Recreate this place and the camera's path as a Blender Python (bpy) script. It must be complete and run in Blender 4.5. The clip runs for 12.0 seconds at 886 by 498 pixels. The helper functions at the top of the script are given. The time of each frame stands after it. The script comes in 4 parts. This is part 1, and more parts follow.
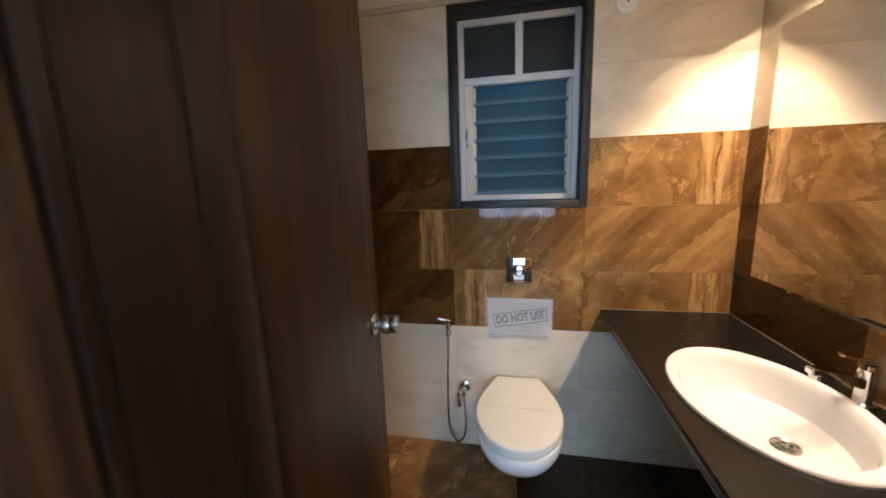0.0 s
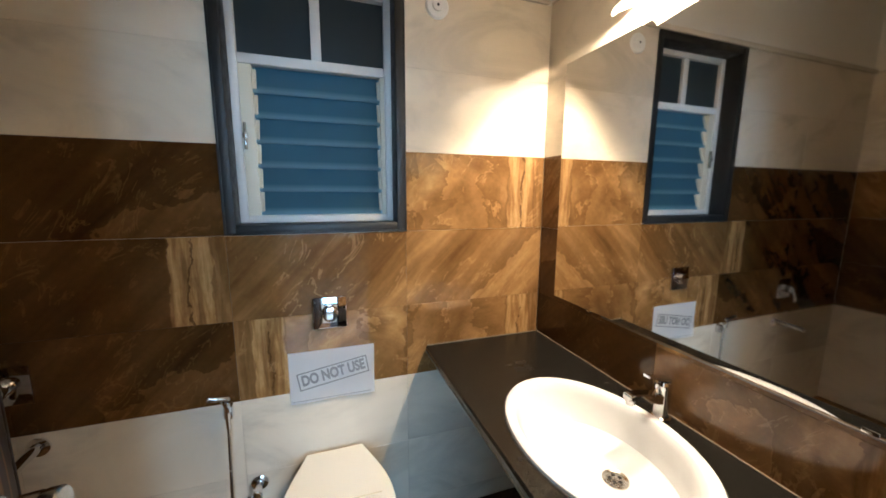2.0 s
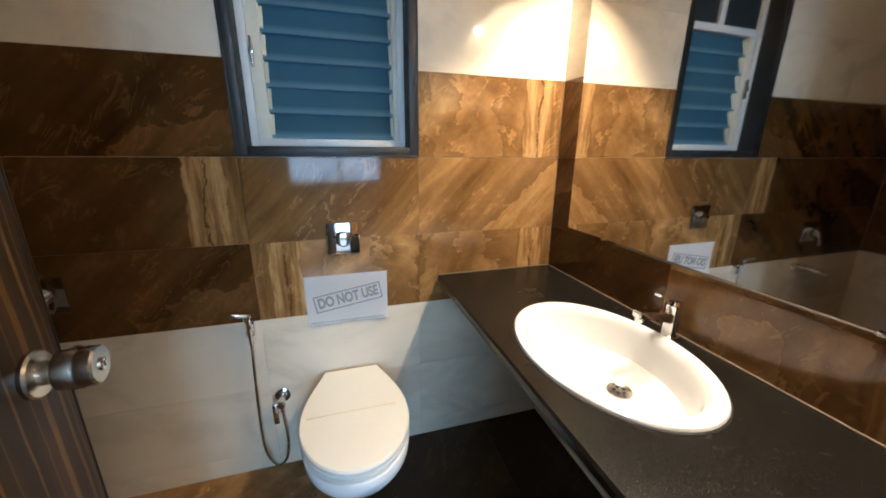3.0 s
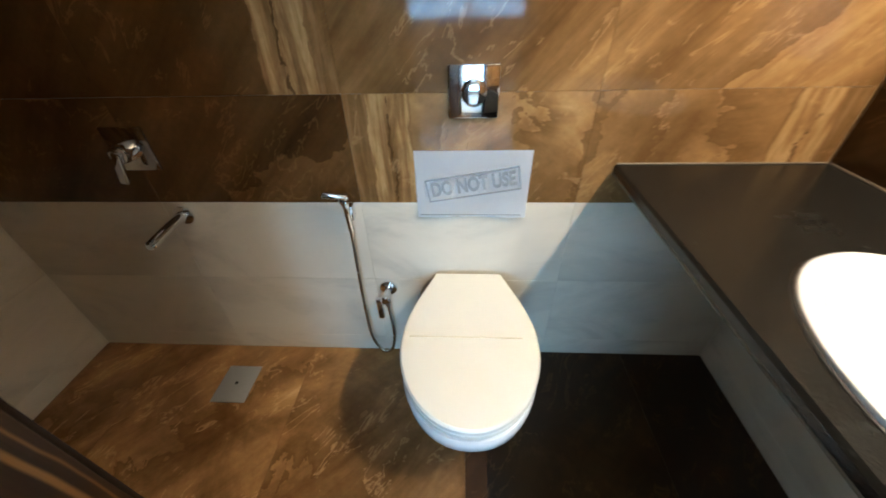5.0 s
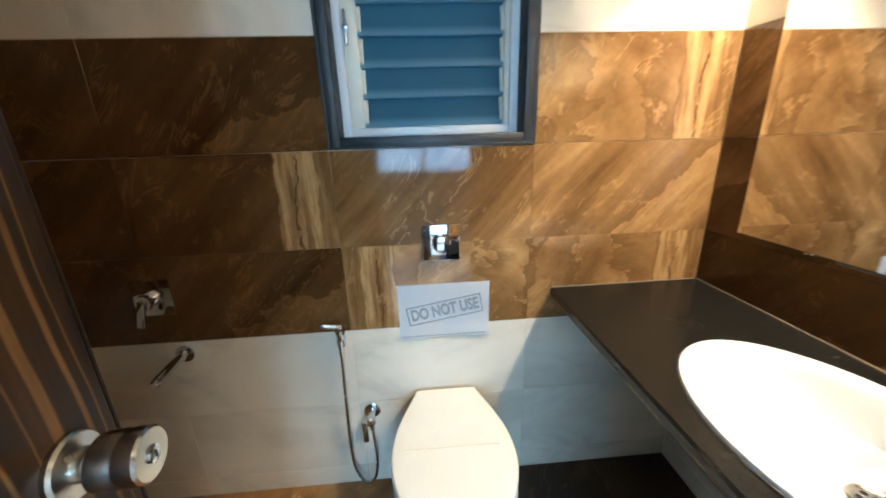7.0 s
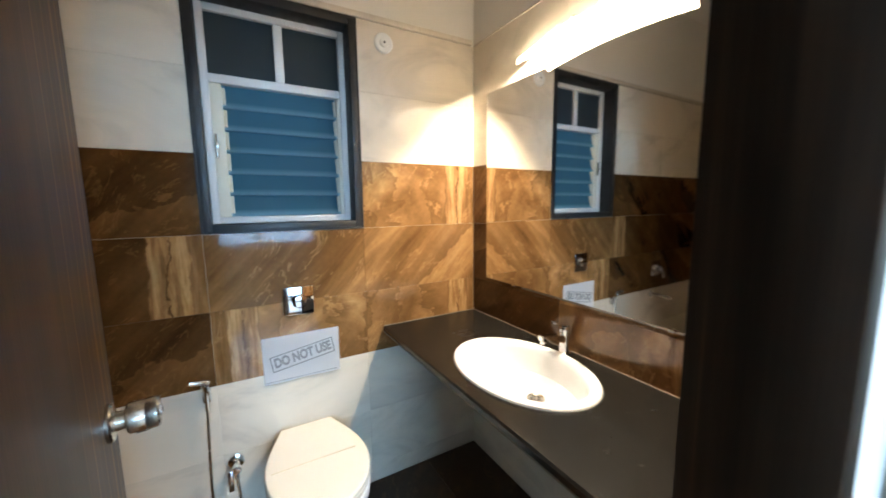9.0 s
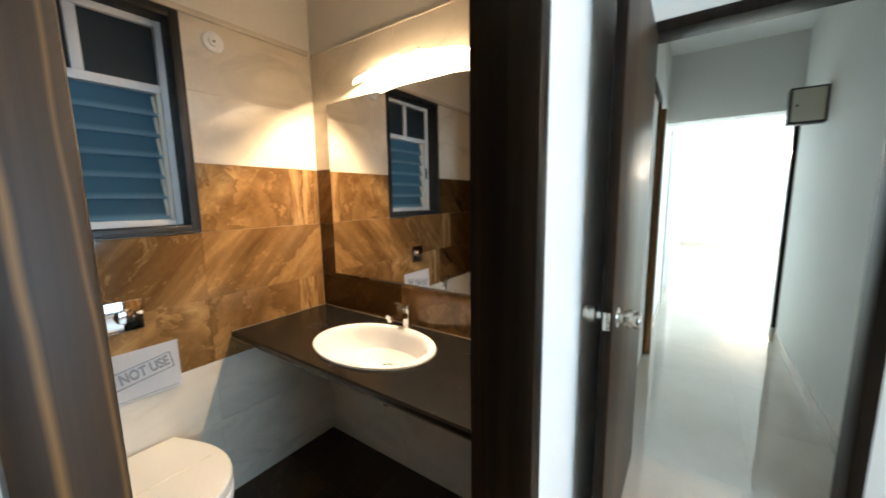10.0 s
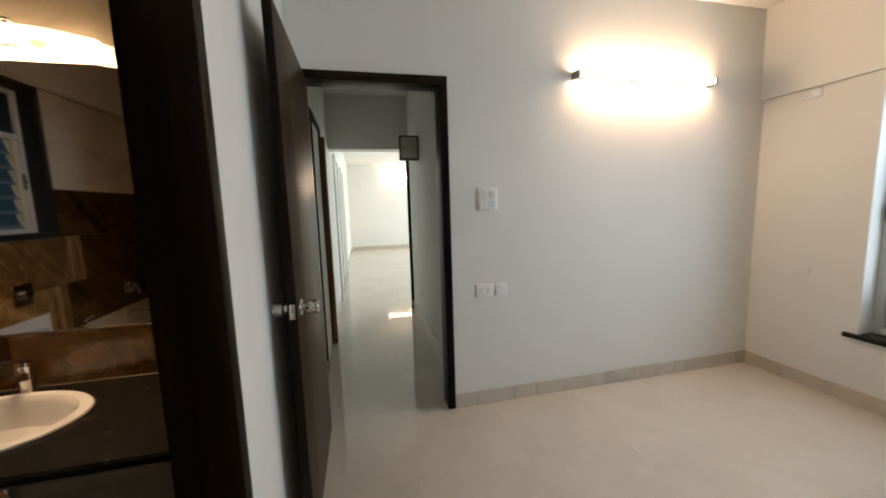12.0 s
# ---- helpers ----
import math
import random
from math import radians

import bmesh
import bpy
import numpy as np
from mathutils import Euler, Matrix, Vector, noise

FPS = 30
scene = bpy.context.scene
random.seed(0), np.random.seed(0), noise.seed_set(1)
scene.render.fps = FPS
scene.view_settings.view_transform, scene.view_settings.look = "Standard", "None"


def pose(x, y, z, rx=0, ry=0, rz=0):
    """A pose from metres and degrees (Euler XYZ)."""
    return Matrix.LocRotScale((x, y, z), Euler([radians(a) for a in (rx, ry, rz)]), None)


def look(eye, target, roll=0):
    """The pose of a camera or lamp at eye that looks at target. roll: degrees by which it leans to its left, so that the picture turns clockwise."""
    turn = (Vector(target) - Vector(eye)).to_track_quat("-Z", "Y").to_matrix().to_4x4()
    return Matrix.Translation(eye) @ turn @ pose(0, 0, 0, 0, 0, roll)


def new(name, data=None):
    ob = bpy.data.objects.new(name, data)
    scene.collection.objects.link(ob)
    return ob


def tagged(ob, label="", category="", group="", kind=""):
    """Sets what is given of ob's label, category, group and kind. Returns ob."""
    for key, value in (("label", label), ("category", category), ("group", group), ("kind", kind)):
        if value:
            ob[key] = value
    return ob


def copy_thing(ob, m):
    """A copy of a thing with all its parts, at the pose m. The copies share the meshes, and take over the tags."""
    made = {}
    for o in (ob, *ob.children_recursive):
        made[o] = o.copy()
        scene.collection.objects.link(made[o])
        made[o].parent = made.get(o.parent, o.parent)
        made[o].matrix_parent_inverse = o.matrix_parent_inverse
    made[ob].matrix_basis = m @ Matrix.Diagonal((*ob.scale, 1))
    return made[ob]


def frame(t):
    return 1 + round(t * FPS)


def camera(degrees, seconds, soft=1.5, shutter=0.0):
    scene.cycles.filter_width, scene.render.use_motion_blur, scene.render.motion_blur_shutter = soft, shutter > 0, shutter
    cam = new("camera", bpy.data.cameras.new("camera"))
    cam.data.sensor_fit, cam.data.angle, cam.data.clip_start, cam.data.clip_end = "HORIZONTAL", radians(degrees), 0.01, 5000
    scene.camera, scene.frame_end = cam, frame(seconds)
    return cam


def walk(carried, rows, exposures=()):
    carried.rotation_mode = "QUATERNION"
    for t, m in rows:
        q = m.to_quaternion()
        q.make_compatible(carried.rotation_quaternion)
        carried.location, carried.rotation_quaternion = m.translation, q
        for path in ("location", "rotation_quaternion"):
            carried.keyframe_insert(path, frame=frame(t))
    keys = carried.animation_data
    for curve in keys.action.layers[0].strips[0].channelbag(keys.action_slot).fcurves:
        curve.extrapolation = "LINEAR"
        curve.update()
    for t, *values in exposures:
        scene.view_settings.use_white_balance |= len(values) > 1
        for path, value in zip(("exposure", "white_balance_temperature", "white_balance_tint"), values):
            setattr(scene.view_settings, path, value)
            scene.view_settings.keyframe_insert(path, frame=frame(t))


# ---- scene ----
# seconds, eye (x, y, z), pitch, roll, yaw
cam = camera(102.6, 12.0, soft=1.7, shutter=0.3)
ROWS = [
    (0.0, 0.035, -0.03, 1.377, -10.3, -1.91, 11.57),
    (0.5, 0.054, 0.144, 1.391, -10.2, -1.7, 2.44),
    (1.0, 0.061, 0.26, 1.391, -9.81, -1.31, -6.4),
    (1.5, 0.08, 0.301, 1.384, -7.49, -0.72, -14.95),
    (2.0, 0.047, 0.325, 1.398, -8.8, 0.28, -18.78),
    (2.5, 0.057, 0.308, 1.352, -12.54, 0.1, -18.18),
    (4.5, -0.019, 0.537, 1.181, -29.02, 2.18, -5.65),
    (5.0, 0.032, 0.769, 1.175, -37.21, -1.78, 3.69),
    (5.5, 0.017, 0.864, 1.174, -41.56, -6.32, 17.96),
    (6.0, -0.006, 0.851, 1.198, -39.9, -5.62, 19.2),
    (6.5, -0.025, 0.73, 1.225, -29.82, -1.64, 7.92),
    (7.0, -0.011, 0.564, 1.287, -17.56, -1.87, -3.92),
    (9.0, -0.135, 0.084, 1.362, -7.28, -0.66, -29.75),
    (9.5, -0.256, 0.001, 1.386, -7.31, -0.44, -44.46),
    (10.0, -0.305, -0.079, 1.387, -8.11, -0.89, -54.98),
    (10.5, -0.381, -0.155, 1.382, -8.76, -1.06, -68.1),
    (11.0, -0.434, -0.155, 1.378, -7.68, -1.81, -82.16),
    (11.5, -0.486, -0.147, 1.378, -7.22, -2.46, -93.66),
    (12.0, -0.535, -0.152, 1.378, -6.97, -1.79, -102.92),
]
EXPOSURES = [(0.0, -0.34, 6800, 22), (0.5, 0.0, 6250, 14), (2.7, 0.02, 6250, 14), (4.6, 0.15, 6050, 10), (5.3, 0.32, 5950, 9), (6.5, 0.46, 6250, 13), (7.1, 0.36, 5800, 7), (9.0, 0.38, 6050, 12), (10.0, -0.12, 7200, 18), (10.7, -0.68, 8400, 24), (12.0, -1.50, 8900, 27)]
walk(cam, [(t, pose(x, y, z, 90 + pitch, 0, yaw) @ pose(0, 0, 0, 0, 0, roll)) for t, x, y, z, pitch, roll, yaw in ROWS], EXPOSURES)

# ---- plan, in metres ----
XW, XE, YS, YN = -1.439, 0.95, 0.312, 1.65      # bathroom, tile faces
YP = 0.20                                        # bedroom face of the wall to the bathroom
BX0, BX1, BY0 = -1.9, 1.678, -3.23               # bedroom
CEIL = 2.76
TH, TW, TT = 0.294, 0.5995, 0.0034                # wall tile height, width, thickness
Z_BROWN, Z_CREAM, Z_TOP = 0.670, 1.552, 2.140
CT = 0.785                                       # counter top
CX1, CY0, CY1 = 4.3, -0.80, 0.19                 # corridor
LX1, LY0, LY1 = 11.6, -4.2, 0.19                 # living room

# ---- world and large lights ----
world = bpy.data.worlds.new("world")
scene.world = world
world.use_nodes = True
wn, wl = world.node_tree.nodes, world.node_tree.links
sky = wn.new("ShaderNodeTexSky")
sky.sky_type, sky.sun_disc = "NISHITA", False
sky.sun_elevation, sky.sun_rotation = radians(57), radians(51)
wl.new(sky.outputs[0], wn["Background"].inputs[0])
wn["Background"].inputs[1].default_value = 0.08


def lamp(name, kind, m, watts, colour, **sizes):
    data = bpy.data.lights.new(name, kind)
    data.energy, data.color = watts, colour
    if "size" in sizes:
        data.shape, data.size, data.size_y = "RECTANGLE", sizes["size"], sizes["size_y"]
    if "radius" in sizes:
        data.shadow_soft_size = sizes["radius"]
    ob = new(name, data)
    ob.matrix_world = m
    return ob


sun = bpy.data.lights.new("sun", "SUN")
sun.energy, sun.angle, sun.color = 1.2, radians(12), (1.0, 0.95, 0.88)
new("sun", sun).matrix_world = look((15, 12, 30), (0, 0, 0))
WARM = (1.0, 0.825, 0.59)
lamp("vanity_bulb_light", "POINT", pose(0.893, 0.83, 1.955), 58, WARM, radius=0.010)
lamp("vanity_bulb_light", "POINT", pose(0.893, 1.10, 1.955), 58, WARM, radius=0.010)
lamp("bedroom_window_sky", "AREA", look((0.1, BY0 - 0.16, 1.38), (0.1, 0, 1.33)), 68, (0.42, 0.71, 1.0), size=1.7, size_y=1.25)
bpy.data.lights["bedroom_window_sky"].spread = radians(160)
lamp("bathroom_window_sky", "AREA", look((0.045, 1.93, 1.70), (0.045, 0, 1.68)), 0.7, (0.50, 0.78, 1.0), size=0.56, size_y=0.82)
# fill light added to brighten the corridor, its window only assumed
lamp("corridor_fill_light", "AREA", look((2.85, 2.52, 1.5), (2.85, 0, 1.3)), 320, (0.70, 0.88, 1.0), size=1.1, size_y=1.3)
lamp("living_window_sky", "AREA", look((8.2, LY0 - 0.05, 1.4), (8.2, 0, 1.2)), 620, (0.52, 0.80, 1.0), size=5.0, size_y=2.1)


# ---- materials ----
def material(name, rough=0.5, metal=0.0, colour=None):
    m = bpy.data.materials.new(name)
    m.use_nodes = True
    p = m.node_tree.nodes["Principled BSDF"]
    p.inputs["Roughness"].default_value, p.inputs["Metallic"].default_value = rough, metal
    if colour:
        p.inputs["Base Color"].default_value = (*colour, 1)
    return m, m.node_tree.nodes, m.node_tree.links, p


def node(nt, kind, **values):
    n = nt.new(kind)
    for k, v in values.items():
        n.inputs[k.replace("_", " ")].default_value = v
    return n


def ramp(nt, stops):
    n = nt.new("ShaderNodeValToRGB")
    e = n.color_ramp.elements
    while len(e) < len(stops):
        e.new(0.5)
    for el, (pos, col) in zip(e, stops):
        el.position, el.color = pos, (*col, 1)
    return n


def maths(nt, lk, op, a, b=None, clamp=False):
    n = nt.new("ShaderNodeMath")
    n.operation, n.use_clamp = op, clamp
    for i, v in enumerate((a, b)):
        if v is None:
            continue
        if isinstance(v, (int, float)):
            n.inputs[i].default_value = v
        else:
            lk.new(v, n.inputs[i])
    return n.outputs[0]


def mixed(nt, lk, fac, a, b, blend="MIX"):
    n = nt.new("ShaderNodeMix")
    n.data_type, n.blend_type = "RGBA", blend
    for i, v in ((0, fac), (6, a), (7, b)):
        if isinstance(v, (int, float)):
            n.inputs[i].default_value = v
        elif isinstance(v, tuple):
            n.inputs[i].default_value = (*v, 1)
        else:
            lk.new(v, n.inputs[i])
    return n.outputs[2]


def bumped(nt, lk, p, height, strength=0.1, distance=0.002):
    b = node(nt, "ShaderNodeBump", Strength=strength, Distance=distance)
    lk.new(height, b.inputs["Height"])
    lk.new(b.outputs[0], p.inputs["Normal"])


def place(nt, lk, scale=(1, 1, 1), turn=0.0, spread=9.0):
    """Coordinates of the piece itself, shifted piece by piece."""
    c, info = nt.new("ShaderNodeTexCoord"), nt.new("ShaderNodeObjectInfo")
    mp = nt.new("ShaderNodeMapping")
    mp.inputs["Scale"].default_value = scale
    mp.inputs["Rotation"].default_value = (0, 0, turn)
    lk.new(c.outputs["Object"], mp.inputs["Vector"])
    off = nt.new("ShaderNodeVectorMath")
    off.operation = "ADD"
    k = maths(nt, lk, "MULTIPLY", info.outputs["Random"], spread)
    lk.new(mp.outputs[0], off.inputs[0])
    lk.new(k, off.inputs[1])
    return off.outputs[0], c.outputs["Object"], info.outputs["Random"]


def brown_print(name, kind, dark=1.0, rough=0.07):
    """Glazed brown marble print. swirl: a folded loop and a pale banded strip at one end; streak: slanting brushed
    bands;
    fold: chocolate clouds torn open over a paler corner, toned down to paint in the shower end's shade; strip: such
    clouds beside the banded strip; both floor kinds: clouded flows, the deeper one with shadow in its tone."""
    m, nt, lk, p = material(name, rough)

    def tone(r, g, b):
        return (r * dark * 0.88, g * dark * 0.725, b * dark * 0.55)
    INK, DARK, DEEP = tone(0.036, 0.019, 0.008), tone(0.085, 0.047, 0.020), tone(0.140, 0.083, 0.038)
    MID, TAN, PALE = tone(0.215, 0.135, 0.064), tone(0.31, 0.205, 0.102), tone(0.47, 0.345, 0.20)
    p.inputs["Specular IOR Level"].default_value = 0.38
    v, raw, rnd = place(nt, lk, (1, 1, 1), 0.0, 3.0)
    sep = nt.new("ShaderNodeSeparateXYZ")
    lk.new(raw, sep.inputs[0])
    u, w = sep.outputs[0], sep.outputs[1]

    def noise_of(scale, detail=5.0, rough_=0.55, dist=0.0, stretch=None, turn=0.0):
        n = node(nt, "ShaderNodeTexNoise", Scale=scale, Detail=detail, Roughness=rough_, Distortion=dist)
        src = v
        if stretch:
            rot, mp = nt.new("ShaderNodeMapping"), nt.new("ShaderNodeMapping")
            rot.inputs["Rotation"].default_value = (0, 0, turn)
            mp.inputs["Scale"].default_value = stretch
            lk.new(v, rot.inputs[0])
            lk.new(rot.outputs[0], mp.inputs[0])
            src = mp.outputs[0]
        lk.new(src, n.inputs["Vector"])
        return n.outputs[0]

    def times(a, b, clamp=False):
        return maths(nt, lk, "MULTIPLY", a, b, clamp)

    def add(a, b):
        return maths(nt, lk, "ADD", a, b)

    def centred(x, k):
        return times(maths(nt, lk, "SUBTRACT", x, 0.5), k)

    def toned(x, stops):
        r = ramp(nt, stops)
        lk.new(x, r.inputs[0])
        return r.outputs[0]

    def torn(x, col, deep, reach=0.45):
        """Lines where a darker layer ends in a ragged edge and fades out again behind it."""
        f = maths(nt, lk, "FRACT", x)
        return mixed(nt, lk, maths(nt, lk, "SUBTRACT", 0.72, times(f, 0.72 / reach), True), col, deep)
    fine = noise_of(46.0, 5.0, 0.65)
    cloud = noise_of(5.0, 6.0, 0.6, 0.8)
    jag = noise_of(17.0, 6.0, 0.62)
    bend = noise_of(2.4, 3.0, 0.5)
    SLANT = radians(-46)
    brush = noise_of(1.0, 6.0, 0.62, 0.35, (1.6, 15.0, 1.0), SLANT)
    broad = noise_of(1.0, 3.0, 0.5, 0.5, (1.3, 5.5, 1.0), SLANT)
    q = add(add(times(u, -0.70), times(w, 0.72)), centred(bend, 0.16))
    soft = [(0.30, DARK), (0.41, DEEP), (0.50, MID), (0.58, TAN), (0.70, PALE)]
    if kind == "streak":
        col = toned(add(times(brush, 0.45), times(broad, 0.55)), soft)
        col = torn(add(add(times(q, 2.3), centred(jag, 0.20)), 3.25), col, DEEP)
    elif kind == "swirl":
        du, dw = add(u, 0.06), add(w, 0.015)
        dist = maths(nt, lk, "SQRT", add(times(times(du, du), 1.5), times(times(dw, dw), 0.40)))
        loop = add(add(times(dist, 5.6), centred(noise_of(4.2, 5.0, 0.6, 1.4), 2.6)), centred(jag, 0.22))
        base = add(times(noise_of(3.2, 5.0, 0.6, 1.2), 0.65), times(broad, 0.35))
        col = toned(base, [(0.32, DEEP), (0.45, MID), (0.56, TAN), (0.70, PALE)])
        col = torn(add(loop, 0.35), col, DEEP, 0.6)
        lip = maths(nt, lk, "SUBTRACT", 1.0, times(maths(nt, lk, "ABSOLUTE", maths(nt, lk, "SUBTRACT", loop, 0.60)), 26.0), True)
        col = mixed(nt, lk, times(times(lip, 0.35), maths(nt, lk, "GREATER_THAN", cloud, 0.47)), col, PALE)
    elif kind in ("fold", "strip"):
        # dark tones carry the shade of the shower end besides the print
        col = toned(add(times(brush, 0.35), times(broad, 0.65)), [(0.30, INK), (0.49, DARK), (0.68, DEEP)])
    if kind in ("swirl", "strip"):
        us = add(u, add(centred(noise_of(7.0, 4.0), 0.075), centred(jag, 0.018)))
        inside = maths(nt, lk, "GREATER_THAN", us, 0.135)
        lines = noise_of(4.0, 5.0, 0.6, 0.3, (8.0, 0.8, 1.0))
        strip = toned(lines, [(0.28, DEEP), (0.40, MID), (0.48, TAN), (0.60, PALE), (0.70, TAN), (0.80, MID)])
        crack = maths(nt, lk, "LESS_THAN", maths(nt, lk, "ABSOLUTE", add(add(us, -0.195), centred(fine, 0.02))), 0.0032)
        crack = times(crack, maths(nt, lk, "GREATER_THAN", jag, 0.42))
        strip = mixed(nt, lk, times(crack, 0.8), strip, DARK)
        strip = mixed(nt, lk, times(maths(nt, lk, "GREATER_THAN", us, 0.250), 0.55), strip, DEEP)
        edge = maths(nt, lk, "SUBTRACT", 1.0, times(maths(nt, lk, "ABSOLUTE", add(us, -0.135)), 160.0), True)
        col = mixed(nt, lk, times(edge, 0.6), mixed(nt, lk, inside, col, strip), DEEP)
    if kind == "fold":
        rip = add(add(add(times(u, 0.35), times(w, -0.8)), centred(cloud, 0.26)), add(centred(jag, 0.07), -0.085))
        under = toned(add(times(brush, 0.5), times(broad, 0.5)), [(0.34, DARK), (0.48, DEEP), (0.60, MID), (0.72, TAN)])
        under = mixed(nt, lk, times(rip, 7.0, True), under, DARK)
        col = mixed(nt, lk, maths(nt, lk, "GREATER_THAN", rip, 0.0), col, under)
    if kind in ("floor", "floor_shaded"):
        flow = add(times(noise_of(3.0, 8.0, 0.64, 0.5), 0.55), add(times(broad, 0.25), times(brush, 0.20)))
        # deeper flow: a darker print with toilet and counter shadow in its tones
        deep = kind == "floor_shaded"
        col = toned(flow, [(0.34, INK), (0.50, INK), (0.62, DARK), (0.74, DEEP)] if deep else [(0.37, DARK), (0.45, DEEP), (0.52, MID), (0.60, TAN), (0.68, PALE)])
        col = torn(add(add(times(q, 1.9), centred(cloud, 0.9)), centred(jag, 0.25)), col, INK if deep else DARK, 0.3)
    cross = noise_of(9.0, 5.0, 0.6, 1.5, (1.0, 0.35, 1.0), radians(35))
    vein = maths(nt, lk, "SUBTRACT", 1.0, times(maths(nt, lk, "ABSOLUTE", maths(nt, lk, "SUBTRACT", cross, 0.5)), 48.0), True)
    vein = times(vein, maths(nt, lk, "GREATER_THAN", cloud, 0.52))
    col = mixed(nt, lk, times(vein, 0.22 if kind in ("fold", "strip", "floor_shaded") else 0.42), col, TAN if kind in ("fold", "strip", "floor_shaded") else PALE)
    shade = add(add(times(fine, 0.44), times(cloud, 0.50)), 0.49)
    grey = nt.new("ShaderNodeCombineColor")
    for i in range(3):
        lk.new(shade, grey.inputs[i])
    lk.new(mixed(nt, lk, 1.0, col, grey.outputs[0], "MULTIPLY"), p.inputs["Base Color"])
    bumped(nt, lk, p, cloud, 0.03, 0.004)
    return m


def pale_tile(name, base=(0.66, 0.61, 0.53), rough=0.055):
    m, nt, lk, p = material(name, rough)
    v, raw, rnd = place(nt, lk, (1.2, 2.0, 1), 0.5)
    a = node(nt, "ShaderNodeTexNoise", Scale=1.8, Detail=8.0, Roughness=0.6, Distortion=1.2)
    lk.new(v, a.inputs["Vector"])
    b = [c * 0.80 for c in base]
    r = ramp(nt, [(0.32, tuple(b)), (0.5, base), (0.7, tuple(min(1, c * 1.07) for c in base))])
    lk.new(a.outputs[0], r.inputs[0])
    lk.new(r.outputs[0], p.inputs["Base Color"])
    bumped(nt, lk, p, a.outputs[0], 0.012, 0.004)
    return m


def plaster(name, base, rough=0.75):
    m, nt, lk, p = material(name, rough)
    c = nt.new("ShaderNodeTexCoord")
    a = node(nt, "ShaderNodeTexNoise", Scale=1.1, Detail=6.0, Roughness=0.6)
    lk.new(c.outputs["Object"], a.inputs["Vector"])
    r = ramp(nt, [(0.3, tuple(k * 0.94 for k in base)), (0.7, base)])
    lk.new(a.outputs[0], r.inputs[0])
    lk.new(r.outputs[0], p.inputs["Base Color"])
    g = node(nt, "ShaderNodeTexNoise", Scale=140.0, Detail=3.0)
    lk.new(c.outputs["Object"], g.inputs["Vector"])
    bumped(nt, lk, p, g.outputs[0], 0.10, 0.001)
    return m


def veneer(name, dark, mid, streak, rough=0.32, amount=0.63, cross=26.0, lines=(), gloss=0.18):
    """Straight grained veneer with thin bright streaks along z; lines are single streaks (x, half width) in the sheet."""
    m, nt, lk, p = material(name, rough)
    c = nt.new("ShaderNodeTexCoord")
    mp = nt.new("ShaderNodeMapping")
    mp.inputs["Scale"].default_value = (cross, cross, 0.55)
    mp.inputs["Location"].default_value = (3.3, 1.7, 0.4)
    lk.new(c.outputs["Object"], mp.inputs["Vector"])
    a = node(nt, "ShaderNodeTexNoise", Scale=1.0, Detail=3.0, Roughness=0.55, Distortion=0.35)
    lk.new(mp.outputs[0], a.inputs["Vector"])
    r = ramp(nt, [(0.34, dark), (0.52, mid), (amount, tuple(k * 1.7 for k in mid)), (amount + 0.07, streak)])
    lk.new(a.outputs[0], r.inputs[0])
    col = r.outputs[0]
    if lines:
        sheet = nt.new("ShaderNodeSeparateXYZ")
        lk.new(c.outputs["Object"], sheet.inputs[0])
        wave = node(nt, "ShaderNodeTexNoise", Scale=2.2, Detail=4.0, Roughness=0.5)
        lk.new(c.outputs["Object"], wave.inputs["Vector"])
        bend = maths(nt, lk, "MULTIPLY", maths(nt, lk, "SUBTRACT", wave.outputs[0], 0.5), 0.035)
        across = maths(nt, lk, "ADD", sheet.outputs[0], bend)
        for x, half in lines:
            off = maths(nt, lk, "ABSOLUTE", maths(nt, lk, "SUBTRACT", across, x))
            col = mixed(nt, lk, maths(nt, lk, "MULTIPLY", maths(nt, lk, "SUBTRACT", half, off), 380.0, True), col, streak)
    mp2 = nt.new("ShaderNodeMapping")
    mp2.inputs["Scale"].default_value = (260, 260, 7)
    lk.new(c.outputs["Object"], mp2.inputs["Vector"])
    g = node(nt, "ShaderNodeTexNoise", Scale=1.0, Detail=3.0)
    lk.new(mp2.outputs[0], g.inputs["Vector"])
    k = maths(nt, lk, "ADD", maths(nt, lk, "MULTIPLY", g.outputs[0], 0.7), 0.62)
    grey = nt.new("ShaderNodeCombineColor")
    for i in range(3):
        lk.new(k, grey.inputs[i])
    p.inputs["Specular IOR Level"].default_value = gloss
    lk.new(mixed(nt, lk, 1.0, col, grey.outputs[0], "MULTIPLY"), p.inputs["Base Color"])
    bumped(nt, lk, p, g.outputs[0], 0.08, 0.001)
    return m


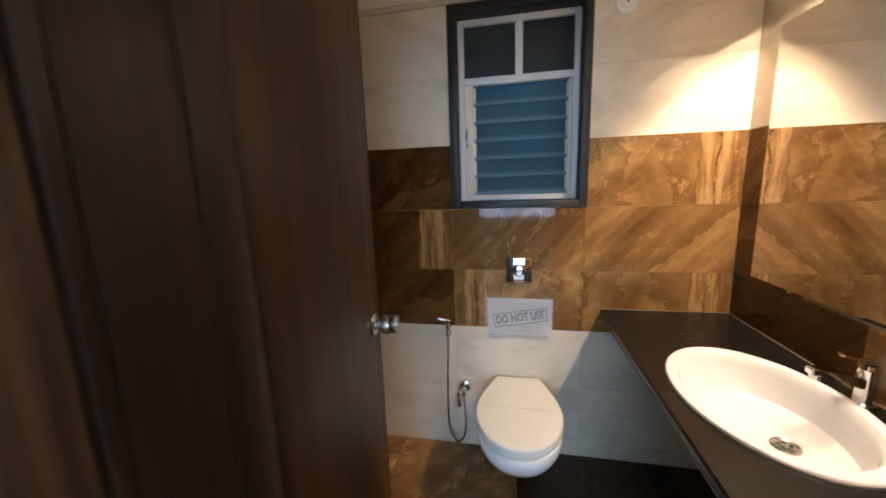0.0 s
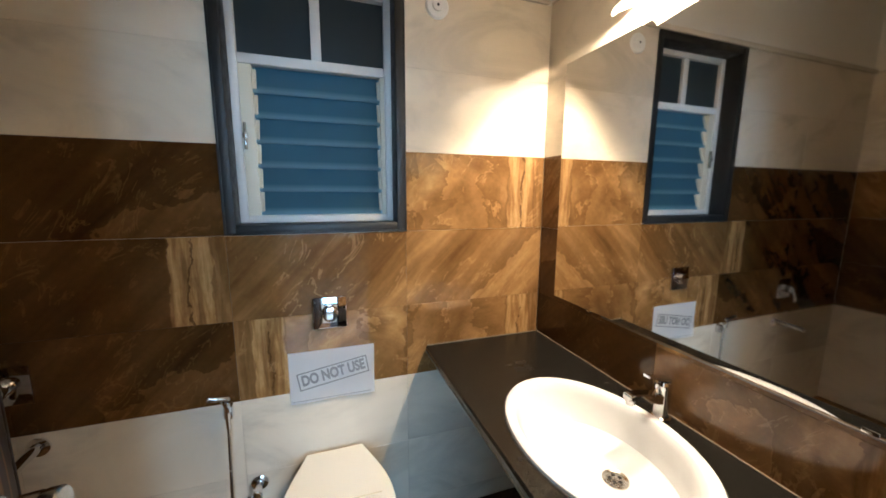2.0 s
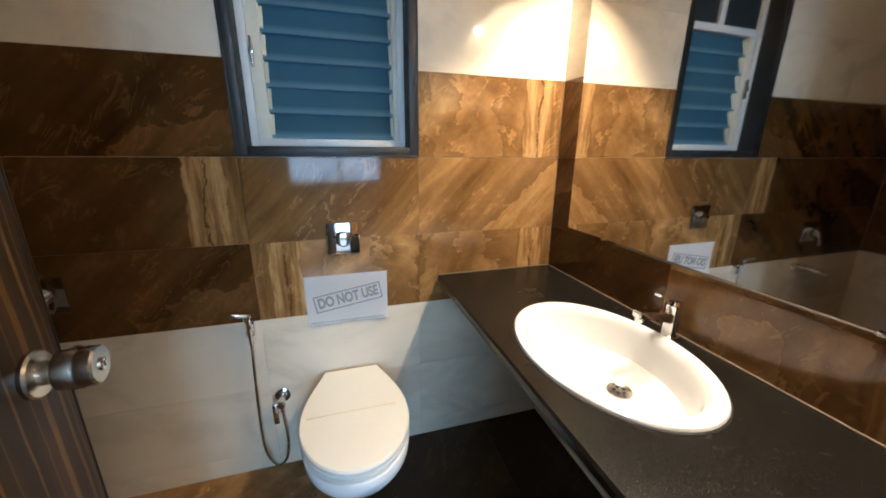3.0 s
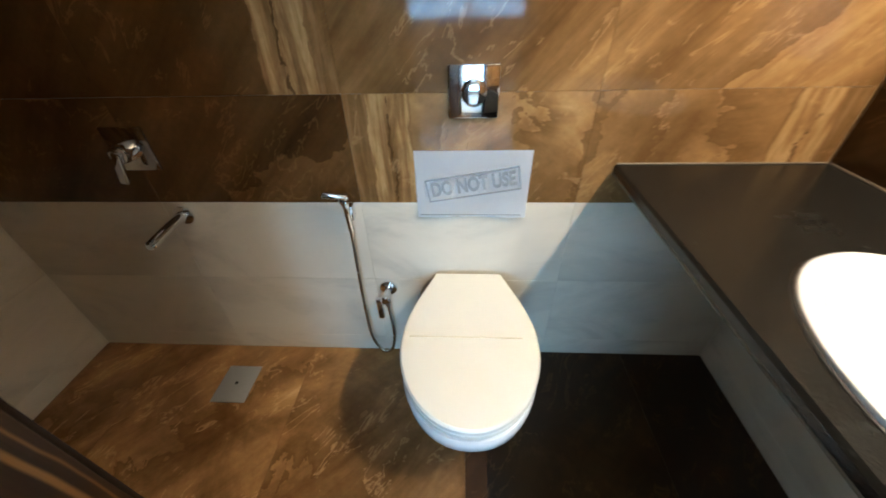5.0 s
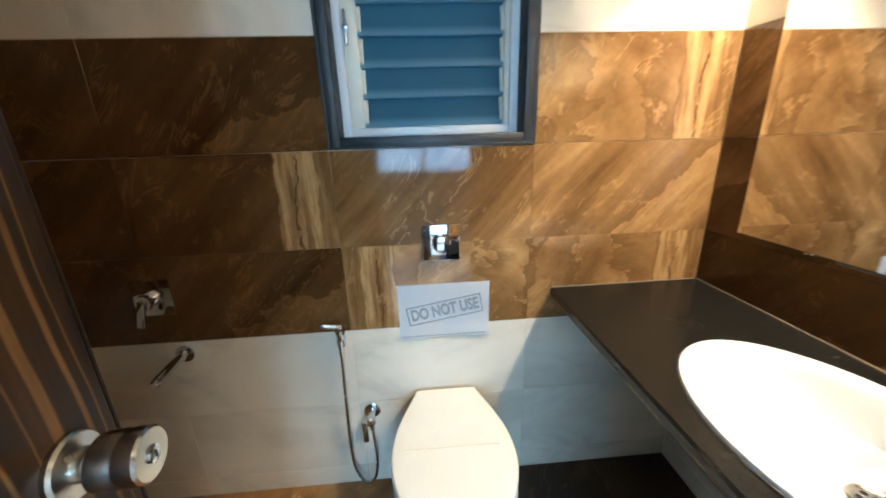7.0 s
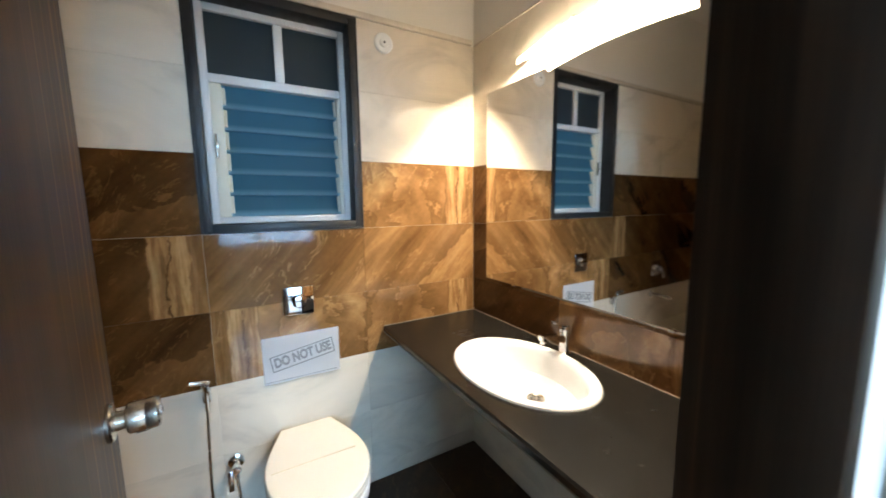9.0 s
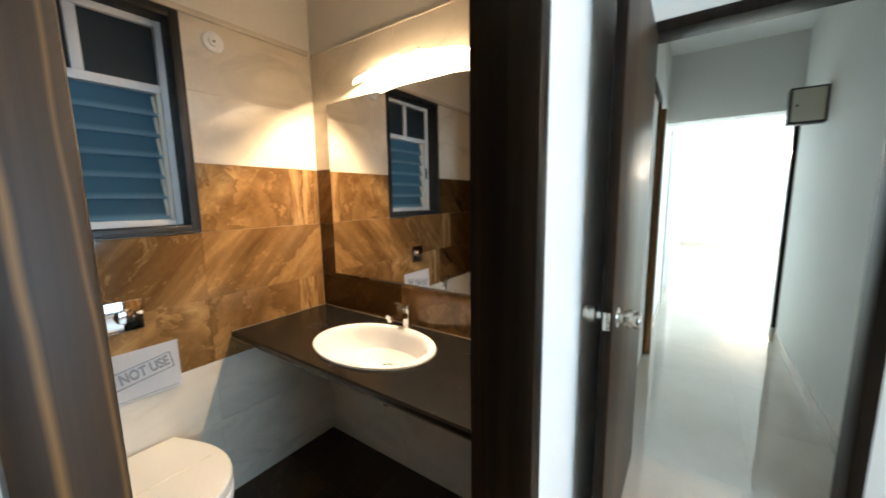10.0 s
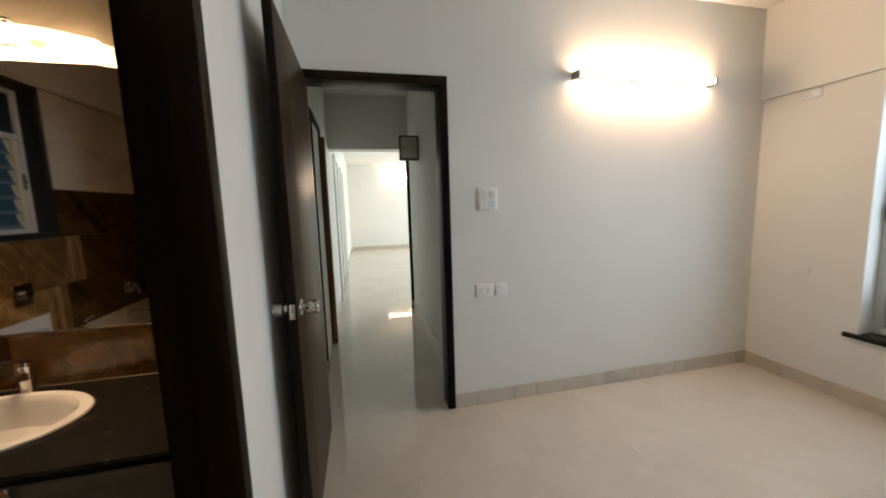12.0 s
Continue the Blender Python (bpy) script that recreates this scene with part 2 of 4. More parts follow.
def granite(name):
    m, nt, lk, p = material(name, 0.20)
    p.inputs["Specular IOR Level"].default_value = 0.24
    c = nt.new("ShaderNodeTexCoord")
    a = node(nt, "ShaderNodeTexNoise", Scale=420.0, Detail=2.0)
    lk.new(c.outputs["Object"], a.inputs["Vector"])
    r = ramp(nt, [(0.45, (0.009, 0.0083, 0.007)), (0.64, (0.014, 0.013, 0.011)), (0.80, (0.040, 0.036, 0.030))])
    lk.new(a.outputs[0], r.inputs[0])
    lk.new(r.outputs[0], p.inputs["Base Color"])
    s = node(nt, "ShaderNodeTexNoise", Scale=7.0, Detail=5.0, Roughness=0.7)
    lk.new(c.outputs["Object"], s.inputs["Vector"])
    q = ramp(nt, [(0.35, (0.20,) * 3), (0.75, (0.30,) * 3)])
    lk.new(s.outputs[0], q.inputs[0])
    lk.new(q.outputs[0], p.inputs["Roughness"])
    return m


def floor_tile(name):
    m, nt, lk, p = material(name, 0.10)
    v, raw, rnd = place(nt, lk, (1, 1, 1), 0.3)
    a = node(nt, "ShaderNodeTexNoise", Scale=2.2, Detail=8.0, Roughness=0.65)
    lk.new(v, a.inputs["Vector"])
    r = ramp(nt, [(0.3, (0.575, 0.51, 0.425)), (0.7, (0.665, 0.595, 0.505))])
    lk.new(a.outputs[0], r.inputs[0])
    f = node(nt, "ShaderNodeTexNoise", Scale=160.0, Detail=2.0)
    lk.new(raw, f.inputs["Vector"])
    q = ramp(nt, [(0.35, (0.93,) * 3), (0.65, (1.0,) * 3)])
    lk.new(f.outputs[0], q.inputs[0])
    lk.new(mixed(nt, lk, 1.0, r.outputs[0], q.outputs[0], "MULTIPLY"), p.inputs["Base Color"])
    w = ramp(nt, [(0.3, (0.03,) * 3), (0.75, (0.07,) * 3)])
    lk.new(a.outputs[0], w.inputs[0])
    lk.new(w.outputs[0], p.inputs["Roughness"])
    return m


def worn(name, colour, rough, metal=0.0, spread=0.12, scale=30.0):
    """Plain stuff with a little smudge in its gloss and tone."""
    m, nt, lk, p = material(name, rough, metal, colour)
    c = nt.new("ShaderNodeTexCoord")
    a = node(nt, "ShaderNodeTexNoise", Scale=scale, Detail=5.0, Roughness=0.6)
    lk.new(c.outputs["Object"], a.inputs["Vector"])
    r = ramp(nt, [(0.3, (max(0.02, rough - spread * 0.5),) * 3), (0.7, (min(1, rough + spread),) * 3)])
    lk.new(a.outputs[0], r.inputs[0])
    lk.new(r.outputs[0], p.inputs["Roughness"])
    t = ramp(nt, [(0.3, tuple(k * 0.975 for k in colour)), (0.7, colour)])
    lk.new(a.outputs[0], t.inputs[0])
    lk.new(t.outputs[0], p.inputs["Base Color"])
    return m


def glowing(name, colour, strength, base=(0.9, 0.88, 0.82)):
    m, nt, lk, p = material(name, 0.35, 0.0, base)
    p.inputs["Emission Color"].default_value = (*colour, 1)
    p.inputs["Emission Strength"].default_value = strength
    return m


def frosted(name, colour, edge=None):
    """Obscured glass: scatters what comes from behind, with a gloss of its own; edge is a paler tone that paints light
    along the lower edge.
    """
    m, nt, lk, p = material(name, 0.25, 0.0, colour)
    t = nt.new("ShaderNodeBsdfTranslucent")
    t.inputs[0].default_value = (*colour, 1)
    mx = nt.new("ShaderNodeMixShader")
    mx.inputs[0].default_value = 0.75
    lk.new(p.outputs[0], mx.inputs[1])
    lk.new(t.outputs[0], mx.inputs[2])
    lk.new(mx.outputs[0], nt["Material Output"].inputs[0])
    c = nt.new("ShaderNodeTexCoord")
    a = node(nt, "ShaderNodeTexNoise", Scale=160.0, Detail=2.0)
    lk.new(c.outputs["Object"], a.inputs["Vector"])
    bumped(nt, lk, p, a.outputs[0], 0.25, 0.002)
    if edge:
        along = nt.new("ShaderNodeSeparateXYZ")
        lk.new(c.outputs["Object"], along.inputs[0])
        lit_band = maths(nt, lk, "MULTIPLY", maths(nt, lk, "SUBTRACT", -0.022, along.outputs[2]), 55.0, True)
        tint = mixed(nt, lk, lit_band, colour, edge)
        lk.new(tint, p.inputs["Base Color"])
        lk.new(tint, t.inputs[0])
    return m


M_SWIRL, M_STREAK = brown_print("brown_swirl_tile", "swirl"), brown_print("brown_streak_tile", "streak")
# these two prints have the shower end's shade put into their colour
M_FOLD_SHADED, M_STRIP_SHADED = brown_print("shaded_fold_tile", "fold"), brown_print("shaded_strip_tile", "strip")
M_BFLOOR, M_BFLOOR_SHADED = brown_print("brown_floor_tile", "floor", 1.4, 0.24), brown_print("shaded_brown_floor_tile", "floor_shaded", 1.0, 0.28)
M_PALE, M_UPPER = pale_tile("pale_white_tile", (0.64, 0.575, 0.47)), pale_tile("beige_upper_tile", (0.72, 0.64, 0.515))
M_GROUT = plaster("grout", (0.22, 0.165, 0.115), 0.9)
M_WALL, M_CEIL = plaster("white_wall_paint", (0.81, 0.79, 0.74)), plaster("ceiling_paint", (0.82, 0.81, 0.78))
M_CREAMWALL = plaster("cream_wall_paint", (0.80, 0.77, 0.70))
M_DOOR = veneer("door_veneer", (0.014, 0.0064, 0.0026), (0.028, 0.0125, 0.0046), (0.16, 0.080, 0.024), 0.38, 0.74, 24.0, gloss=0.14, lines=((0.592, 0.0022), (0.578, 0.0042), (0.548, 0.0065), (0.526, 0.002), (0.500, 0.003), (0.470, 0.0016), (0.448, 0.0034), (0.405, 0.0018)))
M_JAMB = veneer("jamb_veneer", (0.019, 0.0088, 0.004), (0.036, 0.0175, 0.0080), (0.20, 0.098, 0.032), 0.42, 0.66, 62.0, ((-0.279, 0.0012), (-0.294, 0.0022), (-0.316, 0.0015), (-0.345, 0.0025)))
M_FRAME = veneer("door_frame_wood", (0.007, 0.004, 0.0023), (0.014, 0.0075, 0.0042), (0.06, 0.028, 0.010), 0.4, 0.70, gloss=0.10)
M_OAK = veneer("corridor_door_wood", (0.12, 0.052, 0.018), (0.22, 0.105, 0.040), (0.33, 0.18, 0.08), 0.35)
M_GRANITE, M_FLOOR = granite("black_granite"), floor_tile("beige_floor_tile")
M_CERAMIC = worn("white_ceramic", (0.83, 0.845, 0.85), 0.10, 0.0, 0.02)
M_LID = worn("white_plastic_lid", (0.82, 0.81, 0.75), 0.24, 0.0, 0.004, 8)
M_CHROME = worn("chrome", (0.78, 0.78, 0.80), 0.06, 1.0, 0.03)
M_STEEL = worn("brushed_steel", (0.55, 0.52, 0.47), 0.24, 1.0, 0.04, 40)
M_SEAL = worn("tan_sealant", (0.17, 0.13, 0.085), 0.6)
M_BEVEL = worn("dull_bevel", (0.10, 0.08, 0.06), 0.4)
M_ALU = worn("pale_aluminium", (0.66, 0.65, 0.62), 0.42, 0.0, 0.15)
M_CLIP = worn("cream_plastic", (0.66, 0.62, 0.50), 0.5)
M_BLACK = worn("black_trim", (0.012, 0.0115, 0.011), 0.42, 0.0, 0.2)
M_SWITCH = worn("white_switch_plastic", (0.82, 0.82, 0.80), 0.3)
M_SKIRT = pale_tile("skirting_tile", (0.58, 0.51, 0.425), 0.2)
M_JOINT = plaster("floor_joint", (0.50, 0.43, 0.34), 0.8)
M_PAPER = worn("white_paper", (0.82, 0.84, 0.86), 0.75, 0.0, 0.1)
M_INK = worn("grey_ink", (0.27, 0.29, 0.31), 0.7)
# second tone: light on each blade's lower edge, put into the glass colour
M_LOUVRE = frosted("blue_louvre_glass", (0.13, 0.29, 0.37), (0.30, 0.50, 0.58))
M_DARKPANE = frosted("dark_obscure_glass", (0.10, 0.125, 0.135))
M_SHADE = glowing("lamp_glass", (1.0, 0.80, 0.55), 9.0)
M_BULB = glowing("bulb", (1.0, 0.76, 0.46), 30.0)
M_TUBE = glowing("tube_glow", (1.0, 0.86, 0.67), 275.0)
M_MIRROR = worn("mirror_silver", (0.80, 0.79, 0.77), 0.015, 1.0, 0.02, 6)
M_PLASTIC = worn("grey_plastic", (0.38, 0.38, 0.36), 0.45)
M_DRAIN = worn("steel_grate", (0.46, 0.47, 0.46), 0.38, 0.6)
M_GLASS, _n, _l, _p = material("window_glass", 0.02, 0.0, (0.9, 0.97, 1.0))
_p.inputs["Transmission Weight"].default_value = 1.0


# ---- mesh tools ----
def finish(name, bm, mat, smooth=True, angle=32):
    bmesh.ops.recalc_face_normals(bm, faces=bm.faces)
    if smooth:
        for fc in bm.faces:
            fc.smooth = True
        for e in bm.edges:
            e.smooth = len(e.link_faces) == 2 and e.calc_face_angle(0.0) < radians(angle)
    me = bpy.data.meshes.new(name)
    bm.to_mesh(me)
    bm.free()
    me.materials.append(mat)
    return me


def part(name, bm, mat, parent=None, label="", m=None):
    ob = new(name, finish(name, bm, mat))
    if parent is not None:
        ob.parent = parent
    if m is not None:
        ob.matrix_basis = m
    return tagged(ob, label) if label else ob


def thing(name, label, category, m=None, group="", kind=""):
    ob = new(name)
    if m is not None:
        ob.matrix_world = m
    return tagged(ob, label, category, group, kind)


def box(lo, hi, bevel=0.0, bm=None, segments=2):
    """A box between two corners, its edges rounded."""
    bm = bm or bmesh.new()
    size = [h - l for l, h in zip(lo, hi)]
    mid = [(h + l) / 2 for l, h in zip(lo, hi)]
    got = bmesh.ops.create_cube(bm, size=1.0, matrix=Matrix.Translation(mid) @ Matrix.Diagonal((*size, 1)))
    if bevel:
        edges = list({e for v in got["verts"] for e in v.link_edges})
        bmesh.ops.bevel(bm, geom=edges, offset=bevel, segments=segments, affect="EDGES", profile=0.5)
    return bm


def loft(rings, close=True, caps=True, bm=None):
    """Skin over rings of points with equal counts."""
    bm = bm or bmesh.new()
    vs = [[bm.verts.new(p) for p in r] for r in rings]
    n = len(vs[0])
    for a, b in zip(vs, vs[1:]):
        for i in range(n if close else n - 1):
            j = (i + 1) % n
            bm.faces.new((a[i], a[j], b[j], b[i]))
    if caps:
        bm.faces.new(vs[0])
        bm.faces.new(vs[-1])
    return bm


def lathe(profile, m=None, n=24, bm=None, caps=True):
    """Turned shape from (radius, height) pairs round z, set by m."""
    m = m or Matrix()
    return loft([[m @ Vector((r * math.cos(2 * math.pi * i / n), r * math.sin(2 * math.pi * i / n), h)) for i in range(n)] for r, h in profile], bm=bm, caps=caps)


def sweep(points, radius, n=10, bm=None):
    """A round rod along a smooth path."""
    ps = [Vector(p) for p in points]
    rings, side = [], None
    for i, p in enumerate(ps):
        d = (ps[min(i + 1, len(ps) - 1)] - ps[max(i - 1, 0)]).normalized()
        side = (side or Vector((0.31, 0.87, 0.13)))
        side = (side - d * side.dot(d)).normalized()
        up = d.cross(side)
        r = radius[i] if isinstance(radius, (list, tuple)) else radius
        rings.append([p + (side * math.cos(2 * math.pi * k / n) + up * math.sin(2 * math.pi * k / n)) * r for k in range(n)])
    return loft(rings, bm=bm)


def curve_points(ctrl, steps=8):
    """A smooth run through control points."""
    c = [Vector(p) for p in ctrl]
    c = [c[0] * 2 - c[1]] + c + [c[-1] * 2 - c[-2]]
    out = []
    for a, b, d, e in zip(c, c[1:], c[2:], c[3:]):
        for k in range(steps):
            t = k / steps
            out.append(0.5 * (2 * b + (d - a) * t + (2 * a - 5 * b + 4 * d - e) * t * t + (3 * b - a - 3 * d + e) * t ** 3))
    return out + [c[-2]]


TO_SOUTH = Matrix.Rotation(radians(90), 4, "X")      # z of a turned part points to -y
TO_EAST = Matrix.Rotation(radians(90), 4, "Y")       # to +x
TO_WEST = Matrix.Rotation(radians(-90), 4, "Y")


def structure(name, boxes, mat, label, bevel=0.0):
    bm = bmesh.new()
    for lo, hi in boxes:
        box(lo, hi, bevel, bm)
    return tagged(part(name, bm, mat), label, name.split("_")[0], kind="structure")


# ---- large structure ----
W = 0.0034
WX0, WX1, WZ0, WZ1 = -0.254, 0.345, 1.263, 2.135     # bathroom window, outside of its black frame
wall_north = structure("wall_north", [((XW - 0.15, YN + W, -0.1), (WX0, YN + 0.20, CEIL)), ((WX1, YN + W, -0.1), (XE + 0.15, YN + 0.20, CEIL)),
                                      ((WX0, YN + W, -0.1), (WX1, YN + 0.20, WZ0)), ((WX0, YN + W, WZ1), (WX1, YN + 0.20, CEIL))], M_CREAMWALL, "bathroom wall with a louvred window, tiled below cream paint")
wall_east = structure("wall_east", [((XE + W, 0.30, -0.1), (XE + 0.15, YN + W - 0.001, CEIL))], M_CREAMWALL, "bathroom wall behind the mirror, tiled below cream paint")
wall_west = structure("wall_west", [((XW - 0.15, 0.30, -0.1), (XW - W, YN + W - 0.001, CEIL))], M_CREAMWALL, "bathroom wall at the shower end, tiled")
DX0, DX1, DZ = -0.263, 0.365, 2.06                   # clear doorway between bathroom and bedroom
FW = 0.05
wall_between = structure("wall_between", [((BX0, 0.150, -0.1), (DX0 - 0.020, YS - W, CEIL)), ((DX1 + FW, YP, -0.1), (CX1, YS - W, CEIL)), ((DX0 - 0.020, YP, DZ + FW), (DX1 + FW, YS - W, CEIL))],
                         M_WALL, "white painted wall with the bathroom doorway")
BDY0, BDY1, BDZ = -0.665, 0.145, 2.11                # clear bedroom doorway
wall_bedroom_east = structure("wall_bedroom_east", [((BX1, BY0 - 0.2, -0.1), (BX1 + 0.13, BDY0 - FW, CEIL)), ((BX1, BDY0 - FW, BDZ + FW), (BX1 + 0.13, YP - 0.001, CEIL))], M_WALL, "white painted bedroom wall with a doorway and a tube light")
SX0, SX1, SZ0, SZ1 = -0.75, 1.012, 0.47, 2.06         # bedroom window
wall_bedroom_south = structure("wall_bedroom_south", [((BX0, BY0 - 0.22, -0.1), (SX0, BY0, 2.10)), ((SX1, BY0 - 0.22, -0.1), (BX1, BY0, 2.10)), ((SX0, BY0 - 0.22, -0.1), (SX1, BY0, SZ0 - 0.03)), ((SX0, BY0 - 0.22, SZ1), (SX1, BY0, 2.10))],
                               M_WALL, "white painted bedroom wall round a wide window")
beam_bedroom = structure("beam_bedroom", [((BX0, BY0 - 0.22, 2.10), (BX1, BY0 + 0.03, CEIL))], M_WALL, "white painted beam above the bedroom window")
wall_bedroom_west = structure("wall_bedroom_west", [((BX0 - 0.15, BY0 - 0.22, -0.1), (BX0, YS - W, CEIL))], M_WALL, "plain white painted bedroom wall")
# corridor and living room
wall_corridor_right = structure("wall_corridor_right", [((BX1 + 0.13, CY0 - 0.12, -0.1), (4.12, CY0, CEIL))], M_WALL, "white painted corridor wall")
KX0, KX1 = 2.55, 3.15                                # doorway on the corridor's other side
wall_corridor_left = structure("wall_corridor_left", [((BX1 + 0.13, CY1, -0.1), (KX0 - 0.05, YP - 0.001, CEIL)), ((KX1 + 0.05, CY1, -0.1), (LX1, YP - 0.001, CEIL)), ((KX0 - 0.05, CY1, 2.17), (KX1 + 0.05, YP - 0.001, CEIL))], M_WALL, "white painted corridor wall with a wooden door")
# room made up behind the doorway to hold the corridor fill light
wall_side_room = structure("wall_side_room", [((2.15, YS, -0.1), (2.27, 2.6, CEIL)), ((3.55, YS, -0.1), (3.67, 2.6, CEIL)), ((2.27, 2.45, -0.1), (3.55, 2.6, 0.8)), ((2.27, 2.45, 2.2), (3.55, 2.6, CEIL))], M_WALL, "added white walls of an assumed room off the corridor")
floor_side_room = structure("floor_side_room", [((2.15, YS, -0.12), (3.67, 2.6, 0.0))], M_FLOOR, "added beige tile floor of an assumed room off the corridor")
ceiling_side_room = structure("ceiling_side_room", [((2.15, YN + 0.2, CEIL), (3.67, 2.6, CEIL + 0.1))], M_CEIL, "added white ceiling of an assumed room off the corridor")
wall_living_left = structure("wall_living_left", [((CX1, YP, -0.1), (LX1, YS, CEIL))], M_WALL, "white painted living room wall")
wall_living_far = structure("wall_living_far", [((LX1, LY0, -0.1), (LX1 + 0.15, LY1 + 0.2, CEIL))], M_WALL, "bright white far wall of the living room")
wall_living_near = structure("wall_living_near", [((4.12, LY0, -0.1), (4.24, CY0 - 0.06, CEIL))], M_WALL, "white painted living room wall")
wall_living_south = structure("wall_living_south", [((4.12, LY0 - 0.2, -0.1), (5.6, LY0, CEIL)), ((10.8, LY0 - 0.2, -0.1), (LX1, LY0, CEIL)), ((5.6, LY0 - 0.2, 2.5), (10.8, LY0, CEIL)), ((5.6, LY0 - 0.2, -0.1), (10.8, LY0, 0.3))], M_WALL, "living room wall with a wide bright opening")
beam = structure("beam", [((4.13, CY0 - 0.05, 2.11), (CX1 + 0.05, CY1 - 0.001, CEIL))], M_WALL, "white beam across the end of the corridor")
ceiling = structure("ceiling", [((BX0 - 0.15, LY0 - 0.2, CEIL), (LX1 + 0.15, YN + 0.2, CEIL + 0.1))], M_CEIL, "white painted ceiling")
floor = structure("floor", [((BX0 - 0.15, LY0 - 0.2, -0.12), (LX1 + 0.15, 0.24, -0.003))], M_JOINT, "glossy beige vitrified tile floor")
floor_bathroom = structure("floor_bathroom", [((XW - 0.15, 0.241, -0.12), (XE + 0.15, YN + 0.2, -0.003))], M_GROUT, "brown marble-print tile floor of the bathroom")
ground = structure("ground", [((-400, -400, -9.2), (400, 400, -9.0))], plaster("far_ground", (0.16, 0.19, 0.13)), "far ground outside the windows")


def door_frame(name, axis, a0, a1, top, d0, d1, mat, label, base=0.0, fa=FW, far=None):
    """Jambs and head round a clear opening a0..a1, between depths d0 and d1, with a stop bead."""
    fr = tagged(new(name), label, "door frame", kind="structure")

    def bx(p0, p1, q0, q1, z0, z1):
        return box((p0, q0, z0), (p1, q1, z1), 0.004) if axis == "x" else box((q0, p0, z0), (q1, p1, z1), 0.004)
    part("jamb", bx(a0 - fa, a0, d0, d1, base, top), mat, fr)
    part("jamb", bx(a1, a1 + FW, d0, d1, base, top), far or M_FRAME, fr)
    part("head", bx(a0 - fa, a1 + FW, d0, d1, top, top + FW), mat, fr)
    return fr


frame_bath = door_frame("door_frame_bathroom", "x", DX0, DX1, DZ, 0.165, 0.319, M_FRAME, "dark brown wooden frame of the bathroom doorway", 0.0, 0.020)
part("architrave", box((DX0 - 0.040, 0.098, 0.0), (DX0 - 0.0094, 0.1495, DZ), 0.003), M_JAMB, frame_bath, "brown streaked architrave board")
part("jamb_fillet", box((DX0 - 0.0197, 0.1503, 0.0), (DX0 - 0.0004, 0.1647, DZ), 0.001, None, 1), M_FRAME, frame_bath)
# thin dark strip laid where the hinge-side reveal is in shade
part("shade_strip", box((DX0, 0.262, 0.0), (DX0 + 0.003, 0.3185, DZ), 0.001), M_FRAME, frame_bath, "dark strip added for the shade on the hinge side")
door_frame("door_frame_bedroom", "y", BDY0, BDY1, BDZ, BX1 - 0.012, BX1 + 0.135, M_FRAME, "dark brown wooden frame of the bedroom doorway")
door_frame("door_frame_corridor", "x", KX0, KX1, 2.12, CY1 - 0.012, YS - 0.02, M_FRAME, "dark brown wooden frame of the corridor doorway", far=M_OAK)
part("architrave", box((KX1 + 0.001, CY1 - 0.048, 0.0), (KX1 + 0.062, CY1 - 0.0125, 2.07), 0.003), M_OAK, bpy.data.objects["door_frame_corridor"], "brown oak board on the far side")


# ---- doors ----
def knob_profile():
    return [(0.0325, 0.0), (0.0325, 0.005), (0.030, 0.008), (0.0165, 0.010), (0.0155, 0.022), (0.0235, 0.025), (0.0265, 0.028), (0.0272, 0.046), (0.0262, 0.049), (0.0262, 0.052), (0.0272, 0.055), (0.0268, 0.067), (0.0245, 0.070), (0.0090, 0.0705)]


def door_leaf(name, width, height, mat, label, m, thick=0.034, keyed=True):
    """Leaf from its hinge along +x, face at y = 0 and back at y = thick; a knob on both faces."""
    leaf = thing(name, label, "door", m)
    leaf["kind"] = "structure"
    part("panel", box((0, 0, 0.012), (width, thick, height), 0.0025), mat, leaf)
    part("lipping", box((width, 0.0008, 0.012), (width + 0.006, thick - 0.0008, height), 0.001), M_FRAME, leaf, "dark edge lipping")
    for side in (1, -1):
        yk = 0.0 if side == 1 else thick
        turn = Matrix.Translation((width - 0.06, yk, 1.0)) @ (TO_SOUTH if side == 1 else Matrix.Rotation(radians(-90), 4, "X"))
        knob = part("door_knob", lathe(knob_profile(), turn, 28), M_STEEL, leaf, "brushed steel cylindrical door knob")
        part("thumb_bump", box((-0.008, -0.030, 0.033), (0.008, -0.022, 0.055), 0.004), M_STEEL, knob, m=turn)
        part("lock_cylinder", lathe([(0.009, 0.0706), (0.009, 0.0725), (0.0075, 0.0732), (0.001, 0.0734)], turn, 16), M_CHROME, knob)
        part("keyway", box((-0.0012, -0.004, 0.0734), (0.0012, 0.004, 0.0742), 0.0003, None, 1), M_BLACK, knob, m=turn)
    part("latch_plate", box((width + 0.0061, thick / 2 - 0.010, 0.972), (width + 0.0076, thick / 2 + 0.010, 1.03), 0.0005), M_STEEL, leaf, "steel latch plate")
    for z in (0.25, 1.05, 1.85):
        part("hinge", lathe([(0.007, 0.0), (0.007, 0.09)], Matrix.Translation((-0.004, -0.006, z)), 12), M_STEEL, leaf, "steel butt hinge")
    return leaf


# bathroom leaf stands open into the bathroom; bedroom leaf lies open along the wall
door_leaf("door_1", 0.605, 2.055, M_DOOR, "open dark brown veneered bathroom door with orange streaks", pose(-0.300, 0.308, 0, 0, 0, 95.5))
door_leaf("door_2", 0.815, 2.10, M_DOOR, "open dark brown veneered bedroom door along the wall", pose(BX1 - 0.010, 0.132, 0, 0, 0, 180))
